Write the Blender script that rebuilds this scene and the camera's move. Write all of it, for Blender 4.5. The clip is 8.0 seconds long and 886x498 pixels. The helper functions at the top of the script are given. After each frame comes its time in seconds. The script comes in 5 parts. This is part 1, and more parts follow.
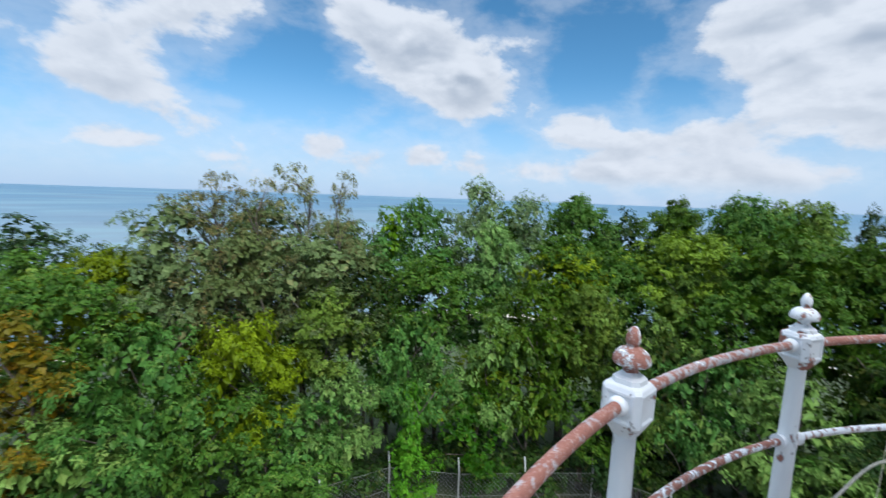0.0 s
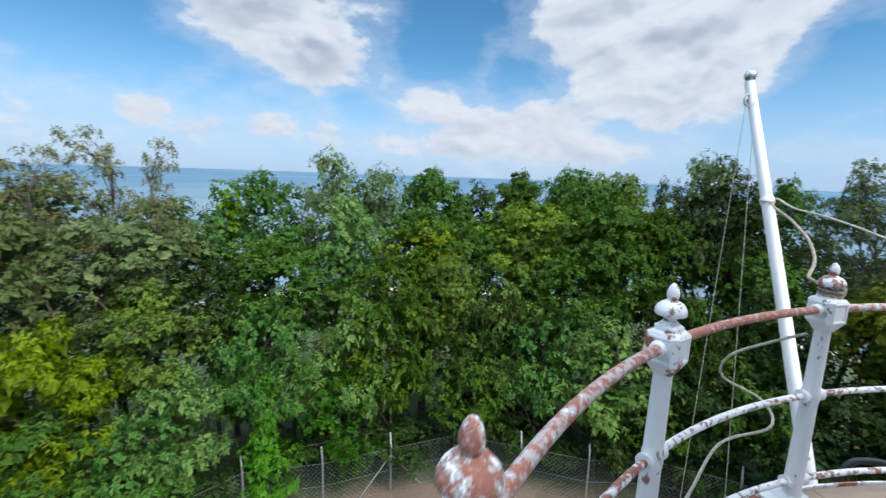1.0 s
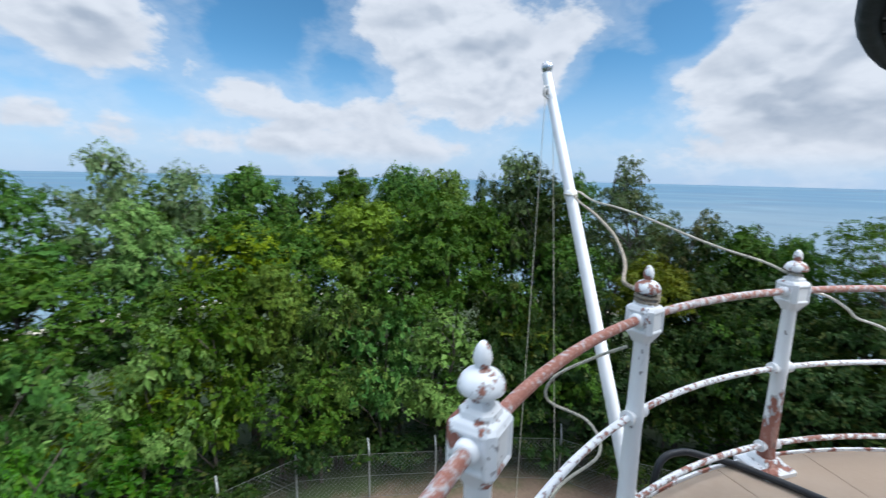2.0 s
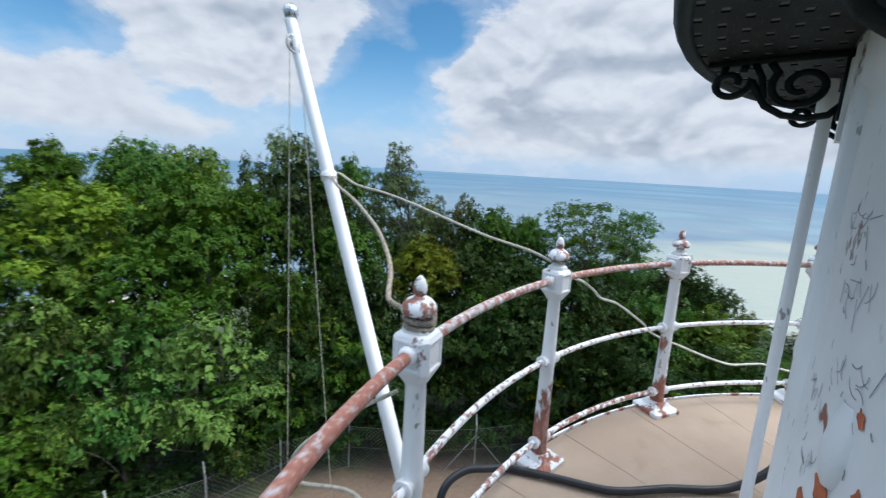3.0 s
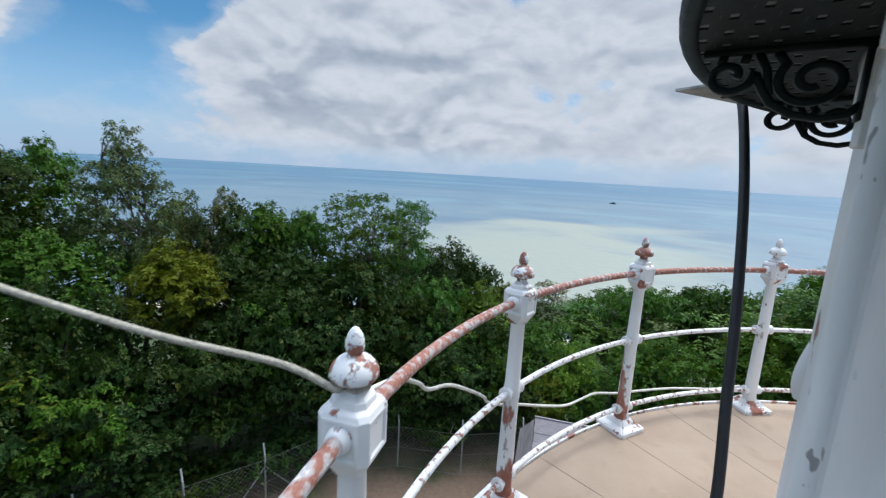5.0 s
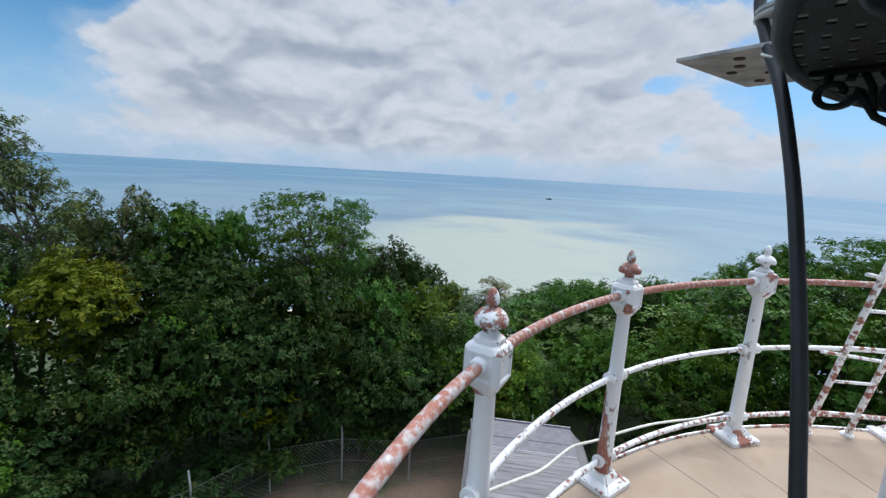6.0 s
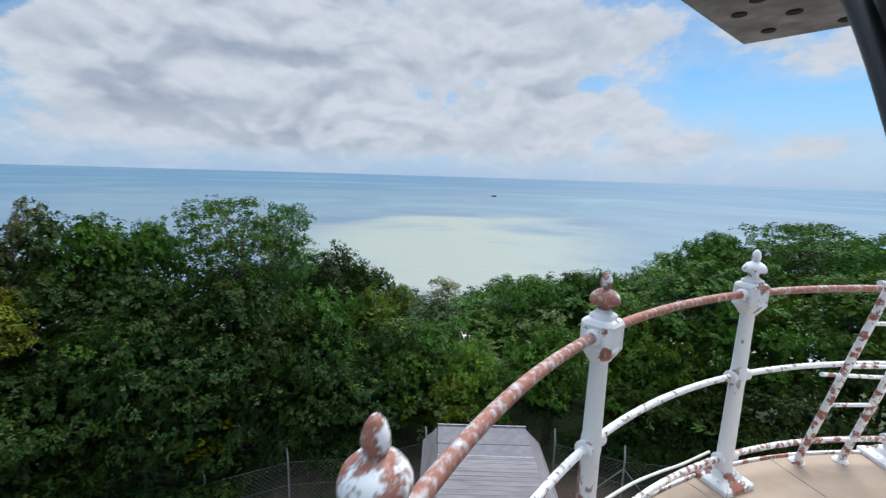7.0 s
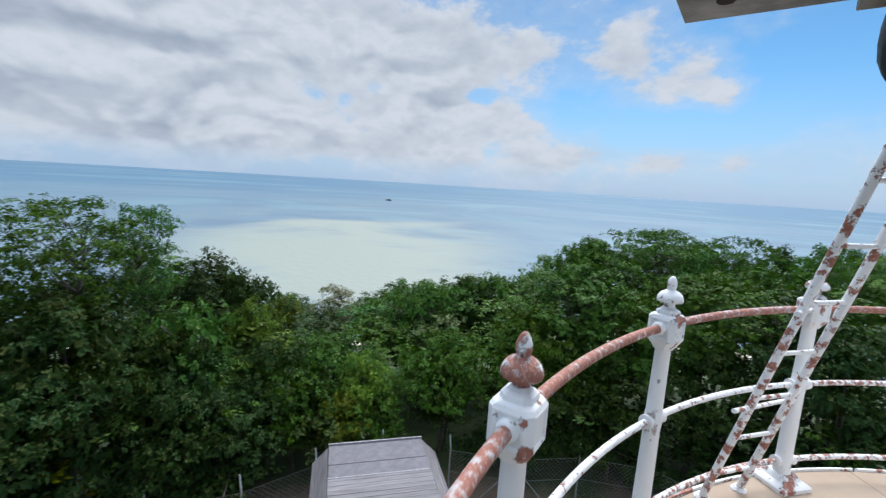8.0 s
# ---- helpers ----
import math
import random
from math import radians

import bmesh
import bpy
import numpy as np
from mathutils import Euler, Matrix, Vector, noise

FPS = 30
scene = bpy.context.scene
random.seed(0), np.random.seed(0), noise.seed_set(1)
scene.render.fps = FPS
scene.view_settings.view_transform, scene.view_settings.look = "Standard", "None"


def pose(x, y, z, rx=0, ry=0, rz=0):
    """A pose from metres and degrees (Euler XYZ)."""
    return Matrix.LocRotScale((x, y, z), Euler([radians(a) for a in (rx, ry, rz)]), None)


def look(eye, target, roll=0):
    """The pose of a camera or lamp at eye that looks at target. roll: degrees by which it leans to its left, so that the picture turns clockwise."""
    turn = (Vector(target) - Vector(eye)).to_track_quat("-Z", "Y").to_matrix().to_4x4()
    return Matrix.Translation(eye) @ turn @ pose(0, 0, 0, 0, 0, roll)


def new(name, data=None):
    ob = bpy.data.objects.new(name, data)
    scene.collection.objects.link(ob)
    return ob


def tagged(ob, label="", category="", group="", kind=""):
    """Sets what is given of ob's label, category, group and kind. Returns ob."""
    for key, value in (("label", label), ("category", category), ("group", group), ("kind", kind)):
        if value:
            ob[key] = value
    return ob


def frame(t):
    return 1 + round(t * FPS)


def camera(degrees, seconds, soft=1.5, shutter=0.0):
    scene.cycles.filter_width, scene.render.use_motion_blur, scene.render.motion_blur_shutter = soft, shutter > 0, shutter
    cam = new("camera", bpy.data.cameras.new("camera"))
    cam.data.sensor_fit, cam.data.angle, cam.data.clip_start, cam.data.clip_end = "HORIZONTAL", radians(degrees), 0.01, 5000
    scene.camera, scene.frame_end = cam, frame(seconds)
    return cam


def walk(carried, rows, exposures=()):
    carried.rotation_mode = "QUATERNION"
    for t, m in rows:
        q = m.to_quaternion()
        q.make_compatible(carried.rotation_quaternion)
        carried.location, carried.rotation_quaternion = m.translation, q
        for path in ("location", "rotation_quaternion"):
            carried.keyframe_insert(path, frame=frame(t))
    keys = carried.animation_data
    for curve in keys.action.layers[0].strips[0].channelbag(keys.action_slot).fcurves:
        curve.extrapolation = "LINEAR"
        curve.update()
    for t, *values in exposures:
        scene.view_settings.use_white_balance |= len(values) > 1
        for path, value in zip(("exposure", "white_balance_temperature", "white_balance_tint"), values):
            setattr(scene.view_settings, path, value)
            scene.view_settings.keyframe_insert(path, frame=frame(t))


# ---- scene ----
cam = camera(91.75, 8.0, soft=1.3, shutter=0.3)
PATH = [
    (0.0, pose(-2.253, 0.876, 1.431, 82.91, -2.08, 0.96)),
    (0.5, pose(-2.112, 1.172, 1.394, 80.04, -2.21, -8.95)),
    (1.0, pose(-1.971, 1.478, 1.422, 80.08, -2.02, -17.63)),
    (2.5, pose(-1.155, 2.082, 1.420, 79.90, -1.73, -53.69)),
    (3.0, pose(-0.873, 2.195, 1.388, 79.44, -3.13, -68.10)),
    (3.5, pose(-0.559, 2.261, 1.405, 79.34, -3.96, -74.69)),
    (4.0, pose(-0.269, 2.316, 1.393, 79.55, -4.02, -83.12)),
    (4.5, pose(0.016, 2.365, 1.409, 79.72, -3.33, -91.32)),
    (6.0, pose(0.906, 2.231, 1.406, 79.78, -3.28, -104.87)),
    (6.5, pose(1.166, 2.119, 1.395, 79.86, -2.08, -108.51)),
    (7.0, pose(1.445, 1.922, 1.403, 80.04, -1.73, -112.02)),
    (7.5, pose(1.667, 1.768, 1.386, 80.54, -3.07, -118.53)),
    (8.0, pose(1.861, 1.620, 1.418, 81.18, -3.45, -125.85)),
]
# the clip's camera stops down a little as it turns to the bright sea
walk(cam, PATH, [(0.0, 1.98, 5880, 10), (2.5, 1.96, 5880, 10), (4.0, 1.78, 5880, 10), (6.0, 1.72, 5880, 10), (8.0, 1.76, 5880, 10)])

# ---- world, sun ----
SUN_AZ, SUN_EL = 150.0, 52.0          # azimuth clockwise from +y, elevation


def polar(r, az, z=0.0):
    a = radians(az)
    return Vector((r * math.sin(a), r * math.cos(a), z))


def node(nt, kind, **inputs):
    """A node; inputs by name or by position as i0, i1, ...; a socket is linked, a value is set."""
    n = nt.nodes.new(kind)
    if "operation" in inputs:
        n.operation = inputs.pop("operation")
    if "use_clamp" in inputs:
        n.use_clamp = inputs.pop("use_clamp")
    if "interpolation_type" in inputs:
        n.interpolation_type = inputs.pop("interpolation_type")
    if "data_type" in inputs:
        n.data_type = inputs.pop("data_type")
    for key, value in inputs.items():
        sock = n.inputs[int(key[1:])] if key[0] == "i" and key[1:].isdigit() else n.inputs[key.replace("_", " ")]
        if isinstance(value, bpy.types.NodeSocket):
            nt.links.new(value, sock)
        else:
            sock.default_value = value
    return n


def maths(nt, op, a, b=0.0, c=None, clamp=False):
    kw = {"i0": a, "i1": b}
    if c is not None:
        kw["i2"] = c
    return node(nt, "ShaderNodeMath", operation=op, use_clamp=clamp, **kw).outputs[0]


def ramp(nt, fac, a, b, lo=0.0, hi=1.0):
    return node(nt, "ShaderNodeMapRange", interpolation_type="SMOOTHSTEP", Value=fac, From_Min=a, From_Max=b, To_Min=lo, To_Max=hi).outputs[0]


def mixcol(nt, fac, a, b):
    return node(nt, "ShaderNodeMix", data_type="RGBA", i0=fac, i6=a, i7=b).outputs[2]


def fbm(nt, vec, scale, detail=4.0, rough=0.55, warp=0.0):
    return node(nt, "ShaderNodeTexNoise", Vector=vec, Scale=scale, Detail=detail, Roughness=rough, Distortion=warp).outputs[0]


# cloud heaps and blue gaps: azimuth, elevation, half widths, weight
HEAPS = [
    (-4, 16.5, 8.5, 5.5, .62), (-11, 20.5, 6, 4, .5), (1.5, 12, 5, 3.5, .5), (-36, 15, 11, 5.5, .34), (-29, 19.5, 7, 5, .40), (-38, 11, 6, 2.5, .30), (-16, 6, 3.4, 2, .42),
    (-3.5, 5.3, 3.4, 1.8, .40), (15.5, 9, 4.2, 3.4, .52), (22.5, 6.8, 4.5, 2.0, .42), (37, 17, 10, 7, .62), (40, 11, 8, 4, .45), (32, 7.5, 8, 2.8, .36), (-37, 5, 5, 1.6, .30), (48, 14.5, 9, 6.5, .55),
]
BANKS = [
    (47, 7.5, 8, 3.5, .34), (56, 18, 5, 4, .45), (74, 12, 10, 5.5, .52), (86, 16, 14, 7, .48), (78, 7, 10, 2.6, .32), (101, 15, 14, 8, .52), (97, 7, 16, 3.4, .36), (118, 15, 12, 7, .44), (127, 8, 12, 3.6, .40),
    (134, 16, 9, 5, .36), (146, 17, 5, 4, .45), (153, 13, 7, 4.2, .52), (159, 11, 4, 2.4, .30), (90, 3.6, 40, 2.6, .32), (20, 3.6, 40, 2.2, .24), (150, 3.8, 18, 1.8, .26), (106, 11, 46, 16, .22),
]
GAPS = [
    (-21, 14, 7, 7, .42), (17, 17, 7, 6, .45), (27, 13, 4, 5, .16), (6, 7.5, 4, 3, .25), (-46, 9, 7, 5, .12), (23, 20, 7, 4, .25), (61, 11.5, 4.5, 3.2, .62), (67, 16, 4.5, 4, .60), (55, 8, 4, 2, .25), (116.5, 11.2, 2.6, 1.6, .34),
    (130, 11, 2.4, 1.4, .34), (142, 10, 5, 3.2, .50), (165, 13, 7, 8, .55), (152, 7.5, 12, 2.6, .45),
]
CLOUDS = HEAPS + BANKS + [(a, e, ra, re, -w) for a, e, ra, re, w in GAPS]


def make_world():
    world = bpy.data.worlds.new("sky")
    scene.world = world
    world.use_nodes = True
    nt = world.node_tree
    nt.nodes.clear()
    tex = nt.nodes.new("ShaderNodeTexSky")
    tex.sky_type, tex.sun_disc, tex.sun_elevation, tex.sun_rotation = "NISHITA", False, radians(SUN_EL), radians(SUN_AZ)
    tex.altitude, tex.air_density, tex.dust_density, tex.ozone_density = 0.0, 0.75, 0.2, 1.2
    sky = tex.outputs[0]
    d = node(nt, "ShaderNodeTexCoord").outputs["Generated"]
    sep = node(nt, "ShaderNodeSeparateXYZ", i0=d)
    x, y, z = sep.outputs
    az = maths(nt, "MULTIPLY", maths(nt, "ARCTAN2", x, y), 57.29578)
    el = maths(nt, "MULTIPLY", maths(nt, "ARCSINE", z), 57.29578)
    pos = node(nt, "ShaderNodeCombineXYZ", X=az, Y=el).outputs[0]
    # heaped cloud: the same density a little higher up tells lit tops from grey bellies
    lay = node(nt, "ShaderNodeVectorMath", operation="MULTIPLY", i0=d, i1=(1.0, 1.0, 1.8)).outputs[0]
    above = node(nt, "ShaderNodeVectorMath", operation="ADD", i0=lay, i1=(0.0, 0.0, 0.05)).outputs[0]

    def density(vec, ragged):
        heap = maths(nt, "MULTIPLY", fbm(nt, vec, 3.4, 3.0, 0.5, 0.2), 0.95)
        return maths(nt, "MULTIPLY_ADD", fbm(nt, vec, 9.0, 8.0, 0.62, 0.15), ragged, heap)
    here = density(lay, 0.75)
    near = node(nt, "ShaderNodeVectorMath", operation="ADD", i0=lay, i1=(0.006, -0.004, 0.022)).outputs[0]
    rise = maths(nt, "SUBTRACT", fbm(nt, above, 4.6, 3.0, 0.5, 0.3), fbm(nt, lay, 4.6, 3.0, 0.5, 0.3))
    fold = maths(nt, "SUBTRACT", density(near, 0.9), density(lay, 0.9))
    field = maths(nt, "MULTIPLY_ADD", here, 0.92, -0.275)
    for a, e, ra, re, w in CLOUDS:
        off = node(nt, "ShaderNodeVectorMath", operation="SUBTRACT", i0=pos, i1=(a, e, 0)).outputs[0]
        off = node(nt, "ShaderNodeVectorMath", operation="MULTIPLY", i0=off, i1=(1 / ra, 1 / re, 0)).outputs[0]
        dist = node(nt, "ShaderNodeVectorMath", operation="LENGTH", i0=off).outputs["Value"]
        field = maths(nt, "MULTIPLY_ADD", ramp(nt, dist, 0.15, 1.25, 1.0, 0.0), w * 0.62, field)
    cover = ramp(nt, field, 0.51, 0.72)
    veil = ramp(nt, field, 0.34, 0.58, 0.0, 0.30)
    belly = ramp(nt, rise, -0.07, 0.12)
    folds = ramp(nt, fold, -0.09, 0.11)
    deep = ramp(nt, field, 0.60, 1.05)
    shade = maths(nt, "MULTIPLY_ADD", folds, 0.2, maths(nt, "MULTIPLY", maths(nt, "MULTIPLY_ADD", deep, 0.62, 0.08), belly))
    cloud = mixcol(nt, shade, (1.04, 1.06, 1.08, 1), (0.50, 0.575, 0.67, 1))
    rich = node(nt, "ShaderNodeHueSaturation", Hue=0.484, Saturation=1.22, Color=sky).outputs[0]
    clear = node(nt, "ShaderNodeVectorMath", operation="SCALE", i0=rich, Scale=SKY).outputs[0]
    bright = node(nt, "ShaderNodeVectorMath", operation="SCALE", i0=cloud, Scale=CLOUD).outputs[0]
    # a thin bright overcast is brightest overhead
    bright = node(nt, "ShaderNodeVectorMath", operation="SCALE", i0=bright, Scale=ramp(nt, el, 22.5, 44.0, 1.0, 7.6)).outputs[0]
    hazy = mixcol(nt, ramp(nt, el, -2.0, 15.0, 0.92, 0.0), clear, (0.108, 0.150, 0.200, 1))
    far = maths(nt, "MAXIMUM", cover, veil)
    far = maths(nt, "MULTIPLY", far, ramp(nt, el, 0.3, 3.5, 0.35, 1.0))
    clear, cover = hazy, far
    out = node(nt, "ShaderNodeBackground", Color=mixcol(nt, cover, clear, bright), Strength=1.0)
    final = node(nt, "ShaderNodeOutputWorld", Surface=out.outputs[0])
    world.cycles.sampling_method = "MANUAL"
    world.cycles.sample_map_resolution = 1024


SKY, CLOUD = 0.036, 0.193
make_world()
sun = new("sun", bpy.data.lights.new("sun", "SUN"))
sun.data.energy, sun.data.angle, sun.data.color = 1.25, radians(38), (1.0, 0.95, 0.87)
sun.matrix_world = look(polar(math.cos(radians(SUN_EL)), SUN_AZ, math.sin(radians(SUN_EL))) * 60, (0, 0, 0))


# ---- materials ----
def material(name, rough=0.6, metal=0.0):
    m = bpy.data.materials.new(name)
    m.use_nodes = True
    nt = m.node_tree
    bsdf = nt.nodes["Principled BSDF"]
    bsdf.inputs["Roughness"].default_value, bsdf.inputs["Metallic"].default_value = rough, metal
    return m, nt, bsdf


def bump(nt, bsdf, height, strength=0.3, distance=0.01):
    b = node(nt, "ShaderNodeBump", Height=height, Strength=strength, Distance=distance)
    nt.links.new(b.outputs[0], bsdf.inputs["Normal"])


def flaking_paint(name, rust, spread=0.0, scale=9.0, stretch=(1, 1, 1), chipped=0.7, foot=0.0, thin=0.012):
    """White gloss paint that flakes to red oxide; rust: how much of it, spread: how much it differs from piece to piece."""
    m, nt, bsdf = material(name)
    p = node(nt, "ShaderNodeTexCoord").outputs["Object"]
    rnd = node(nt, "ShaderNodeObjectInfo").outputs["Random"]
    p = node(nt, "ShaderNodeVectorMath", operation="MULTIPLY", i0=p, i1=stretch).outputs[0]
    p = node(nt, "ShaderNodeVectorMath", operation="ADD", i0=p, i1=node(nt, "ShaderNodeCombineXYZ", X=maths(nt, "MULTIPLY", rnd, 37.0)).outputs[0]).outputs[0]
    coarse, fine = fbm(nt, p, scale, 3.0, 0.5), fbm(nt, p, scale * 5, 3.0, 0.6)
    f = maths(nt, "ADD", maths(nt, "MULTIPLY", coarse, 0.75), maths(nt, "MULTIPLY", fine, 0.25))
    if spread:
        f = maths(nt, "ADD", f, maths(nt, "MULTIPLY", maths(nt, "SUBTRACT", rnd, 0.5), spread))
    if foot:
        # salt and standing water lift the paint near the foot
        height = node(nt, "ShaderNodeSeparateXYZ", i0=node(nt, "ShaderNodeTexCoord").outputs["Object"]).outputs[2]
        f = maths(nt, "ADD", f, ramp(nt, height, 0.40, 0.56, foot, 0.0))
    edge = 0.68 - rust
    mask = ramp(nt, f, edge, edge + thin)
    ring = maths(nt, "SUBTRACT", ramp(nt, f, edge - 0.02, edge - 0.008), mask)
    dirt = fbm(nt, p, 3.0, 5.0)
    paint = mixcol(nt, ramp(nt, dirt, 0.35, 0.75), (0.76, 0.765, 0.77, 1), (0.88, 0.88, 0.875, 1))
    redox = mixcol(nt, fbm(nt, p, scale * 3, 4.0), (0.22, 0.075, 0.048, 1), (0.38, 0.165, 0.12, 1))
    scuff = ramp(nt, fbm(nt, p, scale * 2.2, 4.0, 0.7), 0.50, 0.66)
    redox = mixcol(nt, maths(nt, "MULTIPLY", scuff, 0.7), redox, (0.50, 0.31, 0.25, 1))
    chips = ramp(nt, fbm(nt, p, scale * 3.2, 2.0), 0.69, 0.71)
    col = mixcol(nt, mask, paint, redox)
    col = mixcol(nt, maths(nt, "MULTIPLY", ring, 0.55), col, (0.10, 0.08, 0.08, 1))
    col = mixcol(nt, maths(nt, "MULTIPLY", chips, chipped), col, (0.12, 0.10, 0.10, 1))
    nt.links.new(col, bsdf.inputs["Base Color"])
    nt.links.new(maths(nt, "MULTIPLY_ADD", mask, 0.35, 0.42), bsdf.inputs["Roughness"])
    bump(nt, bsdf, maths(nt, "ADD", maths(nt, "MULTIPLY", mask, -1.0), maths(nt, "MULTIPLY", fbm(nt, p, scale * 4, 4.0), 0.5)), 0.5, 0.003)
    return m


POST_PAINT = flaking_paint("post_paint", 0.035, 0.02, 9.0, (1, 1, 0.5))
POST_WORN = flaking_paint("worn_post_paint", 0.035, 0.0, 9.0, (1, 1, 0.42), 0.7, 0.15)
BLOCK_PAINT = flaking_paint("block_paint", 0.07, 0.06, 14.0)
FINIAL_PAINT = flaking_paint("finial_paint", 0.16, 0.03, 30.0, thin=0.03)
FINIAL_RUSTY = flaking_paint("rusty_finial_paint", 0.255, 0.02, 44.0, thin=0.08)
FINIAL_SOUND = flaking_paint("sound_finial_paint", 0.085, 0.02, 26.0)
PLINTH_PAINT = flaking_paint("plinth_paint", 0.12, 0.06, 12.0)
TOP_RAIL_PAINT = flaking_paint("top_rail_paint", 0.335, 0.12, 44.0, thin=0.18)
RAIL_PAINT = flaking_paint("rail_paint", 0.165, 0.12, 40.0, thin=0.04)
LADDER_PAINT = flaking_paint("ladder_paint", 0.125, 0.05, 24.0)
POLE_PAINT = flaking_paint("pole_paint", 0.0, 0.0, 4.0, (1, 1, 0.3))
WALL_PAINT = flaking_paint("wall_paint", 0.035, 0.0, 7.0, (1, 1, 0.6), 0.15)


def plain(name, colour, rough=0.6, metal=0.0, vary=0.25, scale=6.0, relief=0.3, depth=0.004):
    m, nt, bsdf = material(name, rough, metal)
    p = node(nt, "ShaderNodeTexCoord").outputs["Object"]
    n = fbm(nt, p, scale, 6.0, 0.6)
    lo = tuple(c * (1 - vary) for c in colour) + (1,)
    hi = tuple(min(1, c * (1 + vary)) for c in colour) + (1,)
    nt.links.new(mixcol(nt, ramp(nt, n, 0.3, 0.7), lo, hi), bsdf.inputs["Base Color"])
    nt.links.new(maths(nt, "MULTIPLY_ADD", n, 0.3, rough - 0.15), bsdf.inputs["Roughness"])
    bump(nt, bsdf, fbm(nt, p, scale * 8, 4.0), relief, depth)
    return m


BLACK_IRON = plain("black_iron", (0.006, 0.010, 0.010), 0.55, 0.0, 0.4, 20, 0.5, 0.003)
DARK_PAINT = plain("dark_green_paint", (0.16, 0.18, 0.18), 0.5, 0.0, 0.4, 20, 0.4)
BLACK_IRON.node_tree.nodes["Principled BSDF"].inputs["Specular IOR Level"].default_value = 0.22
RUBBER = plain("rubber", (0.015, 0.016, 0.018), 0.45, 0.0, 0.3, 30, 0.2)
GREY_STEEL = plain("grey_steel", (0.36, 0.36, 0.35), 0.6, 0.2, 0.35, 9, 0.4)
GALVANISED = plain("galvanised", (0.30, 0.32, 0.31), 0.5, 0.4, 0.25, 14, 0.2)
CHROME = plain("chrome", (0.55, 0.55, 0.56), 0.2, 0.9, 0.2, 30, 0.2)
ROPE = plain("rope", (0.52, 0.49, 0.40), 0.9, 0.0, 0.25, 90, 0.9, 0.006)
ROPE_OLD = plain("rope_old", (0.36, 0.31, 0.24), 0.9, 0.0, 0.4, 90, 0.9, 0.006)
WHITE_CABLE = plain("white_cable", (0.66, 0.65, 0.58), 0.6, 0.0, 0.15, 30, 0.3)
SCRATCH = plain("scratch", (0.22, 0.22, 0.25), 0.8, 0.0, 0.4, 40, 0.2)
MASONRY = plain("tower_paint", (0.70, 0.71, 0.72), 0.7, 0.0, 0.08, 3, 0.4)
DARK_HULL = plain("boat_paint", (0.05, 0.06, 0.07), 0.6)


def floor_material():
    m, nt, bsdf = material("gallery_floor_paint", 0.55)
    p = node(nt, "ShaderNodeTexCoord").outputs["Object"]
    n, f, s = fbm(nt, p, 1.6, 5.0), fbm(nt, p, 26, 4.0), fbm(nt, p, 5.0, 3.0, 0.5, 0.6)
    col = mixcol(nt, ramp(nt, n, 0.3, 0.72), (0.330, 0.248, 0.180, 1), (0.410, 0.322, 0.245, 1))
    col = mixcol(nt, ramp(nt, s, 0.56, 0.74, 0.0, 0.5), col, (0.29, 0.215, 0.155, 1))
    col = mixcol(nt, ramp(nt, f, 0.58, 0.78, 0.0, 0.25), col, (0.44, 0.36, 0.285, 1))
    nt.links.new(col, bsdf.inputs["Base Color"])
    nt.links.new(ramp(nt, n, 0.3, 0.7, 0.75, 0.92), bsdf.inputs["Roughness"])
    bsdf.inputs["Specular IOR Level"].default_value = 0.25
    bump(nt, bsdf, fbm(nt, p, 40, 5.0), 0.25, 0.004)
    return m


FLOOR = floor_material()


def wood_material():
    m, nt, bsdf = material("weathered_boards", 0.8)
    p = node(nt, "ShaderNodeTexCoord").outputs["Object"]
    rnd = node(nt, "ShaderNodeObjectInfo").outputs["Random"]
    q = node(nt, "ShaderNodeVectorMath", operation="MULTIPLY", i0=p, i1=(1.2, 22, 22)).outputs[0]
    q = node(nt, "ShaderNodeVectorMath", operation="ADD", i0=q, i1=node(nt, "ShaderNodeCombineXYZ", X=maths(nt, "MULTIPLY", rnd, 31.0)).outputs[0]).outputs[0]
    g = fbm(nt, q, 1.0, 5.0, 0.6)
    col = mixcol(nt, ramp(nt, g, 0.3, 0.7), (0.115, 0.108, 0.112, 1), (0.205, 0.192, 0.198, 1))
    col = node(nt, "ShaderNodeHueSaturation", Value=maths(nt, "MULTIPLY_ADD", rnd, 0.3, 0.85), Color=col).outputs[0]
    nt.links.new(col, bsdf.inputs["Base Color"])
    bump(nt, bsdf, g, 0.5, 0.01)
    return m


WOOD = wood_material()


